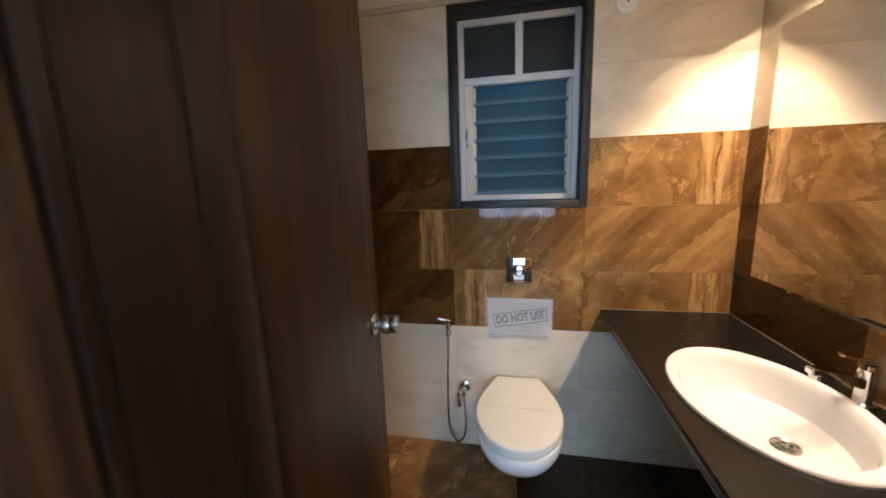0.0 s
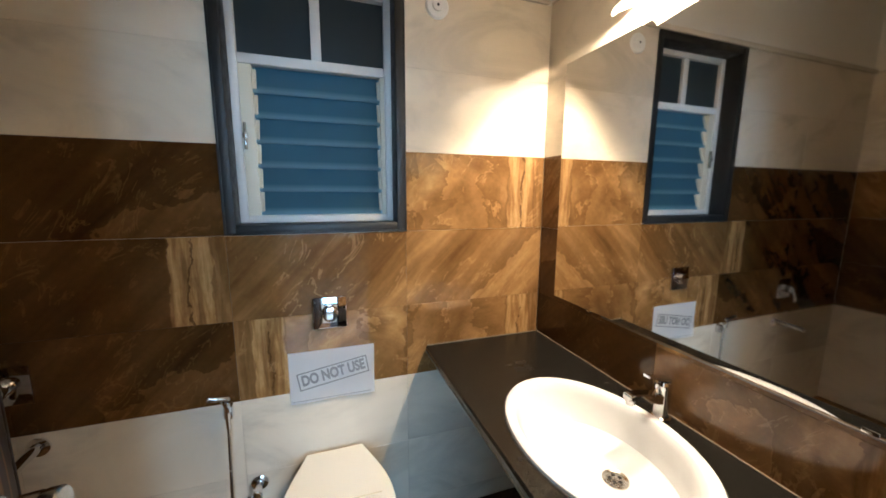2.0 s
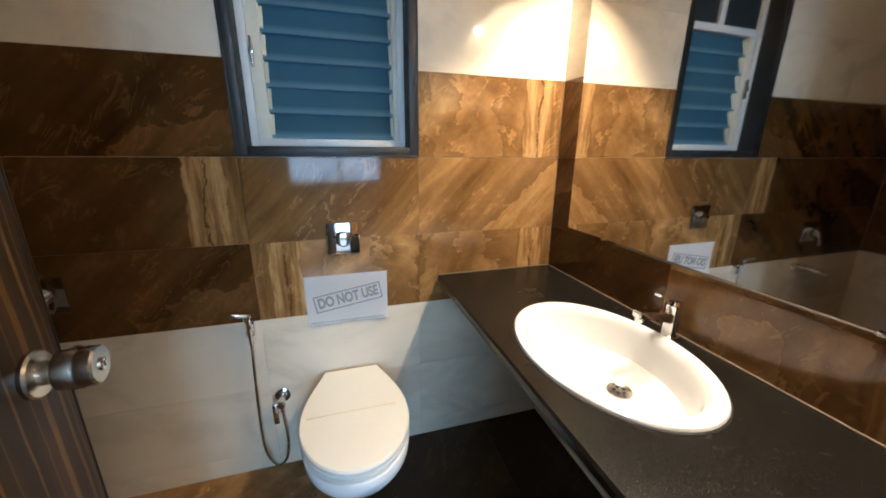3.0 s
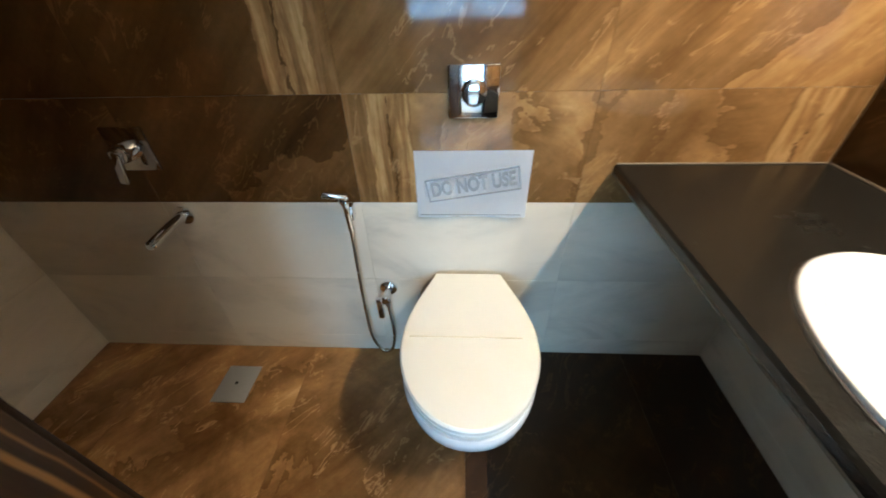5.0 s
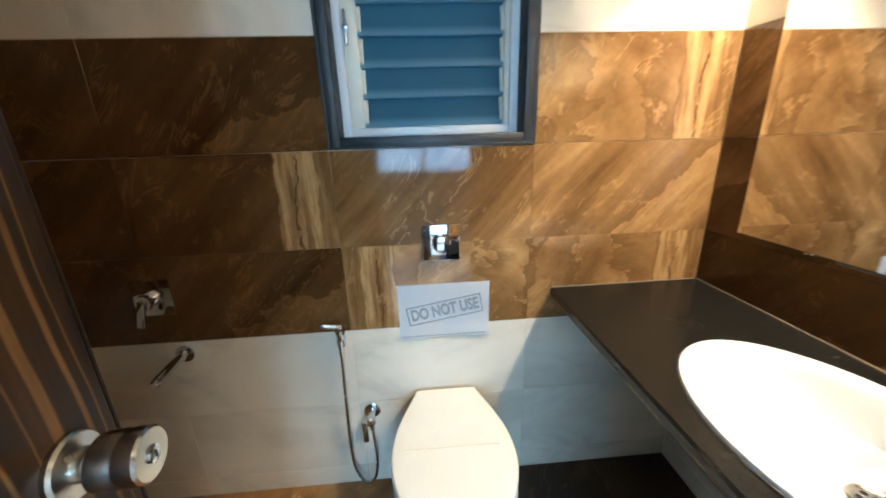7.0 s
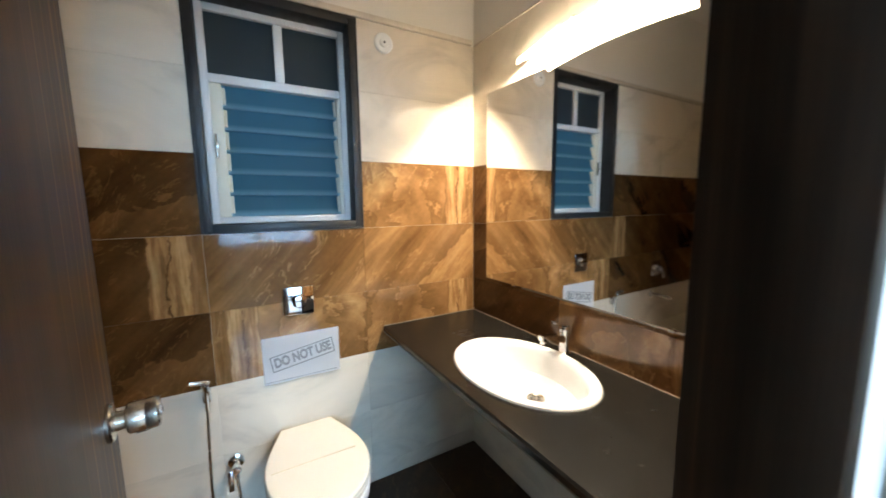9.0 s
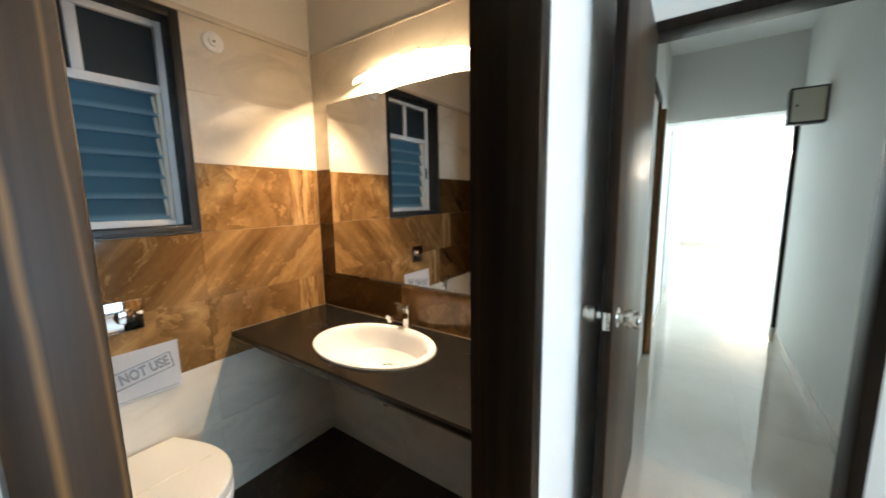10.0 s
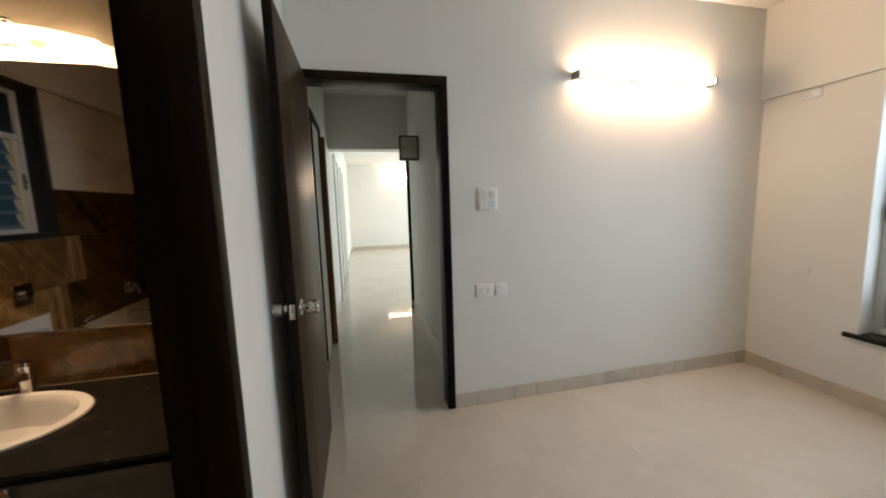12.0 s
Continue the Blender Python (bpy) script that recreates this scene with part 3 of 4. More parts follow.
door_leaf("door_3", 0.60, 2.11, M_OAK, "open brown wooden door off the corridor", pose(KX1, YP + 0.06, 0, 0, 0, 96))

# ---- bathroom window ----
win = tagged(new("window_1"), "louvred bathroom window in a black surround, blue obscured glass", "window", kind="structure")


def ring(x0, x1, z0, z1, w, y0, y1, mat, name, bevel=0.003):
    bm = bmesh.new()
    for lo, hi in (((x0, y0, z0), (x0 + w, y1, z1)), ((x1 - w, y0, z0), (x1, y1, z1)), ((x0 + w, y0, z0), (x1 - w, y1, z0 + w)), ((x0 + w, y0, z1 - w), (x1 - w, y1, z1))):
        box(lo, hi, bevel, bm)
    return part(name, bm, mat, win)


ring(WX0, WX1, WZ0, WZ1, 0.030, YN - 0.004, YN + 0.20, M_BLACK, "surround")
YF = YN + 0.055                                      # the sash sits back in its surround
ring(WX0 - 0.005, WX1 + 0.005, WZ0 - 0.004, WZ1 + 0.004, 0.007, YN - 0.0062, YN - 0.0042, M_BLACK, "surround_lip", 0.0006)
ring(WX0 + 0.030, WX1 - 0.030, WZ0 + 0.030, WZ1 - 0.030, 0.026, YF + 0.022, YF + 0.065, M_ALU, "window_frame")
WXM, ZT = 0.052, 1.842
part("transom", box((WX0 + 0.056, YF + 0.024, ZT - 0.016), (WX1 - 0.056, YF + 0.063, ZT + 0.016), 0.003), M_ALU, win)
part("mullion", box((WXM - 0.017, YF + 0.026, ZT + 0.016), (WXM + 0.017, YF + 0.061, WZ1 - 0.056), 0.003), M_ALU, win)
for x0, x1 in ((WX0 + 0.056, WXM - 0.017), (WXM + 0.017, WX1 - 0.056)):
    part("pane", box((x0, YF + 0.042, ZT + 0.016), (x1, YF + 0.047, WZ1 - 0.056)), M_DARKPANE, win, "dark obscured fixed pane")
LX0, LX1W = WX0 + 0.056, WX1 - 0.056
for x0, x1 in ((LX0, LX0 + 0.040), (LX1W - 0.016, LX1W)):
    part("louvre_channel", box((x0, YF + 0.030, WZ0 + 0.056), (x1, YF + 0.066, ZT - 0.016), 0.002), M_CLIP, win, "cream plastic louvre channel")
NB = 6
pitch = (ZT - 0.016 - WZ0 - 0.064) / NB
for i in range(NB):
    zc = WZ0 + 0.064 + pitch * (i + 0.5)
    tilt = Matrix.Translation((0, YF + 0.052, zc)) @ Matrix.Rotation(radians(-17), 4, "X")
    bl = part("louvre_blade", box((LX0 + 0.036, -0.0025, -pitch * 0.60), (LX1W - 0.012, 0.0025, pitch * 0.60), 0.001, None, 1), M_LOUVRE, win, m=tilt)
    for x0, x1 in ((LX0 + 0.030, LX0 + 0.052), (LX1W - 0.026, LX1W - 0.010)):
        part("blade_clip", box((x0, -0.006, -pitch * 0.46), (x1, 0.006, pitch * 0.40), 0.002, None, 1), M_CLIP, bl)
lever = part("louvre_lever", box((LX0 + 0.006, YF + 0.014, 1.545), (LX0 + 0.014, YF + 0.030, 1.635), 0.003), M_STEEL, win, "small metal louvre lever")
part("lever_tab", box((LX0 + 0.003, YF + 0.010, 1.582), (LX0 + 0.018, YF + 0.016, 1.600), 0.002), M_STEEL, lever)
# unseen wall, assumed outside so that the louvred window stays dim
shaft = structure("shaft_wall", [((-1.2, 2.9, -3.0), (1.4, 3.0, 4.5))], plaster("shaft_plaster", (0.35, 0.36, 0.36)), "assumed grey shaft wall outside, added to dim the window")

# ---- counter, basin, tap ----
BCX, BCY, BRX, BRY = 0.686, 0.981, 0.208, 0.292
NSEG = 56


def oval(rx, ry, z, cx=0.0, cy=0.0, n=NSEG):
    return [Vector((cx + rx * math.cos(2 * math.pi * i / n), cy + ry * math.sin(2 * math.pi * i / n), z)) for i in range(n)]


def slab_with_hole():
    """Worktop with a rounded front and an oval cut-out for the basin."""
    x0, x1, y0, y1 = 0.426, XE - 0.001, YS + 0.002, YN - 0.001
    hole = oval(BRX - 0.022, BRY - 0.022, 0, BCX, BCY)
    rim = []
    for p in hole:
        d = Vector((p.x - BCX, p.y - BCY, 0))
        t = min(((x1 - BCX) if d.x > 0 else (x0 - BCX)) / d.x if abs(d.x) > 1e-6 else 9, ((y1 - BCY) if d.y > 0 else (y0 - BCY)) / d.y if abs(d.y) > 1e-6 else 9)
        rim.append(Vector((BCX + d.x * t, BCY + d.y * t, 0)))
    for cx, cy in ((x0, y0), (x1, y0), (x1, y1), (x0, y1)):
        k = min(range(len(rim)), key=lambda i: (rim[i] - Vector((cx, cy, 0))).length)
        rim[k] = Vector((cx, cy, 0))
    inset = [Vector((p.x + (0.006 if p.x < x0 + 1e-4 else 0), p.y, 0)) for p in rim]
    up = lambda ps, z: [Vector((p.x, p.y, z)) for p in ps]
    return loft([up(hole, CT - 0.030), up(hole, CT), up(inset, CT), up(rim, CT - 0.006), up(rim, CT - 0.026), up(inset, CT - 0.030), up(hole, CT - 0.030)], caps=False)


counter = thing("vanity_counter", "black granite vanity counter fixed along the tiled wall", "counter")
part("worktop", slab_with_hole(), M_GRANITE, counter)
part("front_edge", box((0.4245, YS + 0.004, CT - 0.0275), (0.4275, YN - 0.003, CT - 0.0225), 0.001, None, 1), M_SEAL, counter, "pale worn line along the front edge")
part("joint", box((XE - 0.005, YS + 0.004, CT), (XE - 0.0004, YN - 0.006, CT + 0.004), 0.0012, None, 1), M_SEAL, counter, "tan sealant line against the wall")
part("joint", box((0.430, YN - 0.0055, CT), (XE - 0.006, YN - 0.0014, CT + 0.004), 0.0012, None, 1), M_SEAL, counter, "tan sealant line against the wall")
for y in (0.55, 1.42):
    br = part("support_bracket", box((0.56, y - 0.014, CT - 0.060), (XE, y + 0.014, CT - 0.031), 0.003), M_PLASTIC, counter, "grey steel angle bracket")
    part("bracket_leg", box((XE - 0.006, y - 0.014, CT - 0.24), (XE, y + 0.014, CT - 0.060), 0.001), M_PLASTIC, br)

basin = thing("wash_basin", "white oval ceramic drop-in basin set in the counter", "basin", pose(BCX, BCY, CT))
prof = [(1.0, 0.001), (1.0, 0.005), (0.990, 0.009), (0.965, 0.011), (0.885, 0.0095), (0.862, 0.004), (0.835, -0.014), (0.785, -0.055), (0.69, -0.092), (0.52, -0.112), (0.28, -0.120), (0.10, -0.123)]
under = [(0.10, -0.163), (0.30, -0.160), (0.55, -0.150), (0.72, -0.124), (0.82, -0.080), (0.87, -0.034), (0.88, 0.001)]
lean = lambda i: 0.0 if i < 7 else (i - 6) / 5 if i < 12 else (18 - i) / 6
bm = loft([oval(BRX * (s - (0.0 if i < 4 else 0.010)), BRY * s, z, 0.055 * lean(i), -0.022 * lean(i)) for i, (s, z) in enumerate(prof + under)], caps=False)
part("bowl", bm, M_CERAMIC, basin)
wd = part("waste", lathe([(0.033, -0.125), (0.033, -0.1185), (0.030, -0.1155), (0.024, -0.1175), (0.022, -0.1195), (0.0005, -0.1185)], Matrix.Translation((0.055, -0.022, 0.0)), 30), M_STEEL, basin, "steel basin waste with round holes")
for a in range(5):
    m = Matrix.Translation((0.055, -0.022, -0.1191)) @ Matrix.Rotation(radians(72 * a), 4, "Z") @ Matrix.Translation((0.0135, 0, 0))
    part("waste_hole", lathe([(0.0052, -0.003), (0.0052, 0.0006), (0.0044, 0.0007), (0.0002, 0.0005)], m, 14), M_BLACK, wd)
# black ring paints in the shadow round the basin rim
part("joint", loft([oval(BRX * 1.0 + d, BRY * 1.0 + d, z) for d, z in ((-0.003, 0.0003), (0.0045, 0.0003), (0.0035, 0.0022), (-0.003, 0.0030))], caps=False), M_BLACK, basin, "dark ring painting the shadow round the rim")

trap = thing("bottle_trap", "chrome bottle trap hanging under the basin", "trap", pose(BCX + 0.055, BCY - 0.022, CT))
part("tail_pipe", lathe([(0.018, -0.16), (0.018, -0.22)], None, 18), M_CHROME, trap)
part("trap_cup", lathe([(0.026, -0.21), (0.030, -0.215), (0.030, -0.275), (0.026, -0.287), (0.012, -0.289)], None, 22), M_CHROME, trap)
part("outlet_pipe", sweep(curve_points([(0.03, 0, -0.240), (0.12, 0, -0.240), (0.20, 0, -0.240), (XE - BCX - 0.057, 0, -0.240)], 3), 0.016, 14), M_CHROME, trap)
part("wall_rose", lathe([(0.034, 0), (0.034, 0.004), (0.018, 0.010)], Matrix.Translation((XE - BCX - 0.056, 0, -0.240)) @ TO_WEST, 20), M_CHROME, trap)

tap = thing("basin_tap", "chrome single lever pillar tap behind the basin", "tap", pose(0.916, 0.990, CT))
part("body", lathe([(0.026, 0.0005), (0.026, 0.006), (0.0215, 0.009), (0.0205, 0.085), (0.022, 0.088), (0.022, 0.104), (0.019, 0.110), (0.004, 0.112)], None, 28), M_CHROME, tap)
sp = [[Vector((x, y, z + dz)) for y, dz in ((-w, -h), (w, -h), (w, h), (-w, h))] for x, z, w, h in ((-0.010, 0.060, 0.016, 0.015), (-0.060, 0.074, 0.0155, 0.012), (-0.110, 0.084, 0.015, 0.010), (-0.128, 0.083, 0.014, 0.009))]
bm = loft(sp)
bmesh.ops.bevel(bm, geom=list(bm.edges), offset=0.003, segments=2, affect="EDGES")
spout = part("spout", bm, M_CHROME, tap)
part("aerator", lathe([(0.0115, 0), (0.0115, 0.014), (0.009, 0.0145)], Matrix.Translation((-0.114, 0, 0.062)), 18), M_CHROME, spout)
bm = loft([[Vector((x, y, z + dz)) for y, dz in ((-w, -0.004), (w, -0.004), (w, 0.004), (-w, 0.004))] for x, z, w in ((0.014, 0.114, 0.015), (-0.020, 0.120, 0.014), (-0.066, 0.134, 0.011))])
bmesh.ops.bevel(bm, geom=list(bm.edges), offset=0.002, segments=2, affect="EDGES")
part("lever", bm, M_CHROME, tap, "flat chrome lever")

# ---- mirror and its lamp ----
mirror = thing("wall_mirror", "large frameless rectangular mirror above the counter", "mirror")
bm = box((-0.006, 0.0, 0.985), (-0.0005, 1.102, 1.882), 0.0025, None, 1)
part("glass", bm, M_MIRROR, mirror, "", pose(XE, 0.42, 0, 0, 0, 0.3))
# strip added for the reflected line in the mirror's lower bevel
part("bevel_strip", box((XE - 0.0095, 0.42, 0.9795), (XE - 0.0065, 1.26, 0.9845), 0.001, None, 1), M_BEVEL, mirror, "thin dull strip added for the bevel line of the mirror")
for y in (0.62, 1.32):
    part("mirror_clip", box((XE - 0.009, y - 0.012, 0.978), (XE - 0.0005, y + 0.012, 0.992), 0.002), M_CHROME, mirror, "small chrome mirror clip")

light = thing("vanity_light", "lit arched glass wall lamp above the mirror", "wall lamp", pose(0.95, 0.935, 1.95))
NL = 22


def shade_section(s):
    """Cross-section of the arched glass at s in -1..1 along its length."""
    y = 0.278 * s
    back, out = -0.003, -0.098
    top, low = 0.002 + 0.036 * (1 - s * s), -0.046 + 0.019 * (1 - s * s)
    pts = []
    for a in range(9):
        q = a / 8 * math.pi / 2
        pts.append((back + (out - back) * math.sin(q), low + (top - low) * math.cos(q)))
    return [Vector((px, y, pz)) for px, pz in pts] + [Vector((px + 0.004, y, pz - 0.0035)) for px, pz in reversed(pts)]


part("shade", loft([shade_section(-1 + 2 * i / NL) for i in range(NL + 1)]), M_SHADE, light, "glowing white arched glass shade")
for s in (-1, 1):
    edge = shade_section(s)[:9]
    ring_ = edge + [Vector((edge[0].x, edge[0].y, -0.002))]
    part("end_cap", loft([ring_, [p + Vector((0, -0.004 * s, 0)) for p in ring_]]), M_SHADE, light)
part("back_plate", box((-0.012, -0.06, -0.020), (-0.0005, 0.06, 0.020), 0.003), M_SWITCH, light, "white back plate")
for y in (-0.055, 0.055):
    part("clamp", lathe([(0.008, 0.0), (0.008, 0.012), (0.012, 0.013), (0.012, 0.020), (0.004, 0.023)], Matrix.Translation((-0.040, y, 0.024)), 16), M_CHROME, light, "small chrome clamp")
for y in (-0.105, 0.165):
    hold = part("lamp_holder", lathe([(0.014, 0.0), (0.014, 0.028), (0.010, 0.030)], Matrix.Translation((-0.014, y, 0.003)) @ TO_WEST, 16), M_CLIP, light)
    part("bulb", lathe([(0.004, 0.030), (0.010, 0.033), (0.011, 0.036), (0.006, 0.038)], Matrix.Translation((-0.006, y, 0.005)) @ TO_WEST, 14), M_BULB, hold, "small glowing bulb")

# ---- toilet, flush plate, sign ----
wc = thing("toilet", "white wall-hung ceramic toilet with its lid closed", "toilet", pose(0.055, YN, 0))


def seat_ring(w, length, z, back, y0=0.0, n=44):
    """D-shaped outline: a straight back of half width back at y0, round front."""
    pts = []
    for i in range(n):
        a = 2 * math.pi * i / n
        c, s = math.cos(a), math.sin(a)
        yy = -length * 0.56 - s * length * (0.44 if s > 0 else 0.56)
        ww = w
        if s < 0:
            ww = back + (w - back) * (1 - (-s) ** 2.2)
            cx = math.copysign(abs(c) ** 0.40, c)
            yy = -length * 0.56 + (-s) ** 0.66 * length * 0.56
        else:
            cx = math.copysign(abs(c) ** 0.92, c)
        pts.append(Vector((ww * cx, y0 + yy, z)))
    return pts


def shrink(ps, k, z):
    c = sum(ps, Vector()) / len(ps)
    return [Vector((c.x + (p.x - c.x) * k, c.y + (p.y - c.y) * k, z)) for p in ps]


def lid_ring(w, length, z, back, y0=0.0):
    """Lid outline: straight back edge, shoulders that widen to the middle, round front."""
    right = []
    for i in range(13):
        f = i / 12
        right.append((back + (w - back) * math.sin(f * math.pi / 2) ** 1.12, -length * 0.54 * f))
    for i in range(1, 16):
        a = i / 15 * math.pi / 2
        right.append((w * math.cos(a), -length * (0.54 + 0.46 * math.sin(a))))
    left = [(-x, y) for x, y in reversed(right[:-1])]
    return [Vector((x, y0 + y, z)) for x, y in right + left]


rim = seat_ring(0.178, 0.525, 0.375, 0.150)
rings = [shrink(rim, 0.93, 0.378), shrink(rim, 0.985, 0.374), shrink(rim, 1.0, 0.362), shrink(rim, 0.985, 0.33)]
for k, (z, w, ln, back) in enumerate(((0.28, 0.163, 0.485, 0.145), (0.22, 0.145, 0.425, 0.135), (0.16, 0.122, 0.345, 0.120), (0.11, 0.102, 0.275, 0.105), (0.082, 0.088, 0.235, 0.090))):
    rings.append(seat_ring(w, ln, z, back))
part("bowl", loft(rings), M_CERAMIC, wc)
seat = lid_ring(0.180, 0.506, 0.380, 0.104, -0.014)
part("seat", loft([shrink(seat, 0.97, 0.379), shrink(seat, 1.0, 0.383), shrink(seat, 1.0, 0.395), shrink(seat, 0.985, 0.398)]), M_LID, wc, "white plastic seat ring")
lid = part("lid", loft([shrink(seat, 0.985, 0.399), shrink(seat, 1.003, 0.402), shrink(seat, 1.003, 0.414), shrink(seat, 0.98, 0.420), shrink(seat, 0.90, 0.4225), shrink(seat, 0.5, 0.4235), shrink(seat, 0.1, 0.424)]), M_LID, wc, "white plastic lid, closed")
part("lid_ridge", box((-0.158, -0.2785, 0.4220), (0.140, -0.2755, 0.4262), 0.0008, None, 1), M_CLIP, lid, "thin moulded ridge across the lid")
for x in (-0.075, 0.075):
    part("lid_hinge", lathe([(0.006, -0.018), (0.006, 0.018)], Matrix.Translation((x, -0.008, 0.398)) @ TO_EAST, 14), M_LID, wc)
for x in (-0.118, 0.128):
    part("bolt_cover", lathe([(0.013, 0), (0.013, 0.010), (0.008, 0.014), (0.002, 0.015)], Matrix.Translation((x, -0.16, 0.20)) @ (TO_EAST if x > 0 else TO_WEST), 14), M_PLASTIC, wc, "small grey bolt cover")

flush = thing("flush_plate", "square chrome flush plate with a round push knob", "flush plate", pose(0.058, YN, 0.966))
part("plate", box((-0.059, -0.010, -0.059), (0.059, 0.0, 0.059), 0.0035), M_CHROME, flush)
part("push_knob", lathe([(0.030, 0.0095), (0.030, 0.014), (0.0245, 0.016), (0.0245, 0.030), (0.0265, 0.033), (0.0255, 0.038), (0.018, 0.040), (0.002, 0.0405)], TO_SOUTH, 28), M_CHROME, flush, "round chrome push knob")

sign = thing("paper_sign", "white paper sign reading DO NOT USE taped to the tiles", "sign", pose(0.0605, YN - 0.0008, 0.7265))
nx, nz = 18, 12
bm = bmesh.new()
front = [[bm.verts.new((-0.1545 + 0.309 * i / nx - 0.0025 * (1 - j / nz) * (1 if i > nx / 2 else -0.6), -0.0008 - 0.011 * (1 - j / nz) ** 3.5 * (0.65 + 0.35 * math.sin(i * 0.5)), -0.0985 + 0.196 * j / nz)) for j in range(nz + 1)] for i in range(nx + 1)]
for i in range(nx):
    for j in range(nz):
        bm.faces.new((front[i][j], front[i + 1][j], front[i + 1][j + 1], front[i][j + 1]))
bmesh.ops.solidify(bm, geom=list(bm.faces), thickness=0.0004)
part("paper", bm, M_PAPER, sign)
slant = pose(0.002, -0.0048, 0.002, 0, -9.5, 0)
bm = bmesh.new()
for lo, hi in (((-0.128, -0.0005, 0.030), (0.128, 0, 0.0345)), ((-0.128, -0.0005, -0.0345), (0.128, 0, -0.030)), ((-0.128, -0.0005, -0.030), (-0.1235, 0, 0.030)), ((0.1235, -0.0005, -0.030), (0.128, 0, 0.030))):
    box(lo, hi, 0, bm)
part("stamp_border", bm, M_INK, sign, "grey printed border", slant)
# ink-coloured line put in for the shadow at the paper's fold
part("fold_shadow_line", box((-0.146, -0.0126, -0.0895), (0.138, -0.0121, -0.0870)), M_INK, sign, "thin grey line drawn for the fold shadow along the foot")
txt = bpy.data.curves.new("sign_text", "FONT")
txt.body, txt.size, txt.align_x, txt.align_y, txt.extrude, txt.offset = "DO NOT USE", 0.046, "CENTER", "CENTER", 0.0002, 0.0019
txt.materials.append(M_INK)
words = new("lettering", txt)
words.parent = sign
words.matrix_basis = slant @ Matrix.Rotation(radians(90), 4, "X") @ Matrix.Diagonal((0.84, 1.24, 1, 1))

# ---- hand shower, valve, shower mixer, drain ----
spray = thing("hand_spray", "chrome hand spray on a wall holder with a steel hose", "hand spray", pose(-0.290, YN, 0.66))
part("holder", box((-0.014, -0.030, -0.035), (0.014, 0.0, 0.012), 0.005), M_CHROME, spray, "chrome wall holder")
part("handle", sweep(curve_points([(0, -0.034, -0.062), (0, -0.036, -0.02), (0, -0.040, 0.020), (-0.004, -0.050, 0.048)], 6), [0.008] * 6 + [0.0085] * 6 + [0.010] * 7, 14), M_CHROME, spray)
part("spray_head", box((-0.046, -0.011, -0.0085), (0.022, 0.011, 0.0085), 0.006, None, 3), M_CHROME, spray, "flat chrome spray head", pose(-0.006, -0.050, 0.058, 0, 14, 12))
part("trigger", box((0.006, -0.062, 0.006), (0.014, -0.046, 0.044), 0.003), M_CHROME, spray)
hose = curve_points([(0, -0.034, -0.060), (-0.006, -0.032, -0.20), (-0.012, -0.030, -0.40), (-0.006, -0.034, -0.545), (0.030, -0.045, -0.612), (0.068, -0.052, -0.585), (0.082, -0.050, -0.50), (0.076, -0.040, -0.40), (0.072, -0.036, -0.362)], 10)
part("hose", sweep(hose, [0.0050 + 0.0006 * (k % 2) for k in range(len(hose))], 10), M_STEEL, spray, "ribbed steel hose")

valve = thing("angle_valve", "chrome angle stop valve on the wall", "valve", pose(-0.215, YN, 0.338))
part("wall_rose", lathe([(0.030, 0), (0.029, 0.005), (0.014, 0.012)], TO_SOUTH, 24), M_CHROME, valve)
part("body", lathe([(0.012, 0.010), (0.012, 0.045), (0.017, 0.047), (0.017, 0.066), (0.013, 0.070), (0.002, 0.071)], TO_SOUTH, 20), M_CHROME, valve)
part("outlet", lathe([(0.009, 0), (0.0095, 0.030), (0.012, 0.032), (0.012, 0.046)], Matrix.Translation((-0.002, -0.036, -0.052)), 16), M_CHROME, valve)
part("lever", box((-0.030, -0.076, -0.075), (-0.010, -0.062, 0.012), 0.004), M_CHROME, valve, "flat chrome valve lever")

mixer = thing("shower_mixer", "chrome square shower mixer plate with lever", "mixer", pose(-0.850, YN, 0.835))
part("plate", box((-0.058, -0.009, -0.060), (0.058, 0.0, 0.060), 0.003), M_CHROME, mixer)
part("body", lathe([(0.026, 0.009), (0.026, 0.040), (0.023, 0.052), (0.003, 0.053)], TO_SOUTH, 26), M_CHROME, mixer)
part("lever", box((-0.011, -0.062, -0.078), (0.011, -0.050, 0.010), 0.004), M_CHROME, mixer, "flat lever hanging down", pose(0, 0, 0, 0, 14, 0))

bath_spout = thing("bath_spout", "chrome wall spout below the shower mixer", "spout", pose(-0.805, YN, 0.628))
part("wall_rose", lathe([(0.030, 0), (0.030, 0.006), (0.020, 0.009)], TO_SOUTH, 24), M_CHROME, bath_spout)
bm = loft([[Vector((w * math.cos(2 * math.pi * i / 18), -d, z + h * math.sin(2 * math.pi * i / 18))) for i in range(18)] for d, z, w, h in ((0.008, 0, 0.016, 0.016), (0.06, 0, 0.016, 0.014), (0.13, -0.003, 0.0165, 0.012), (0.150, -0.006, 0.016, 0.012), (0.156, -0.008, 0.011, 0.008))])
part("spout", bm, M_CHROME, bath_spout)

drain = thing("floor_drain", "square grey metal floor drain cover", "drain", pose(-0.793, 1.478, 0))
part("cover", box((-0.062, -0.073, 0.0), (0.062, 0.073, 0.004), 0.0015), M_DRAIN, drain)
part("centre_plug", lathe([(0.034, 0.0041), (0.034, 0.0055), (0.031, 0.006), (0.008, 0.0058)], None, 26), M_DRAIN, drain)
part("plug_screw", lathe([(0.006, 0.006), (0.006, 0.0072), (0.002, 0.0074)], None, 14), M_BLACK, drain)

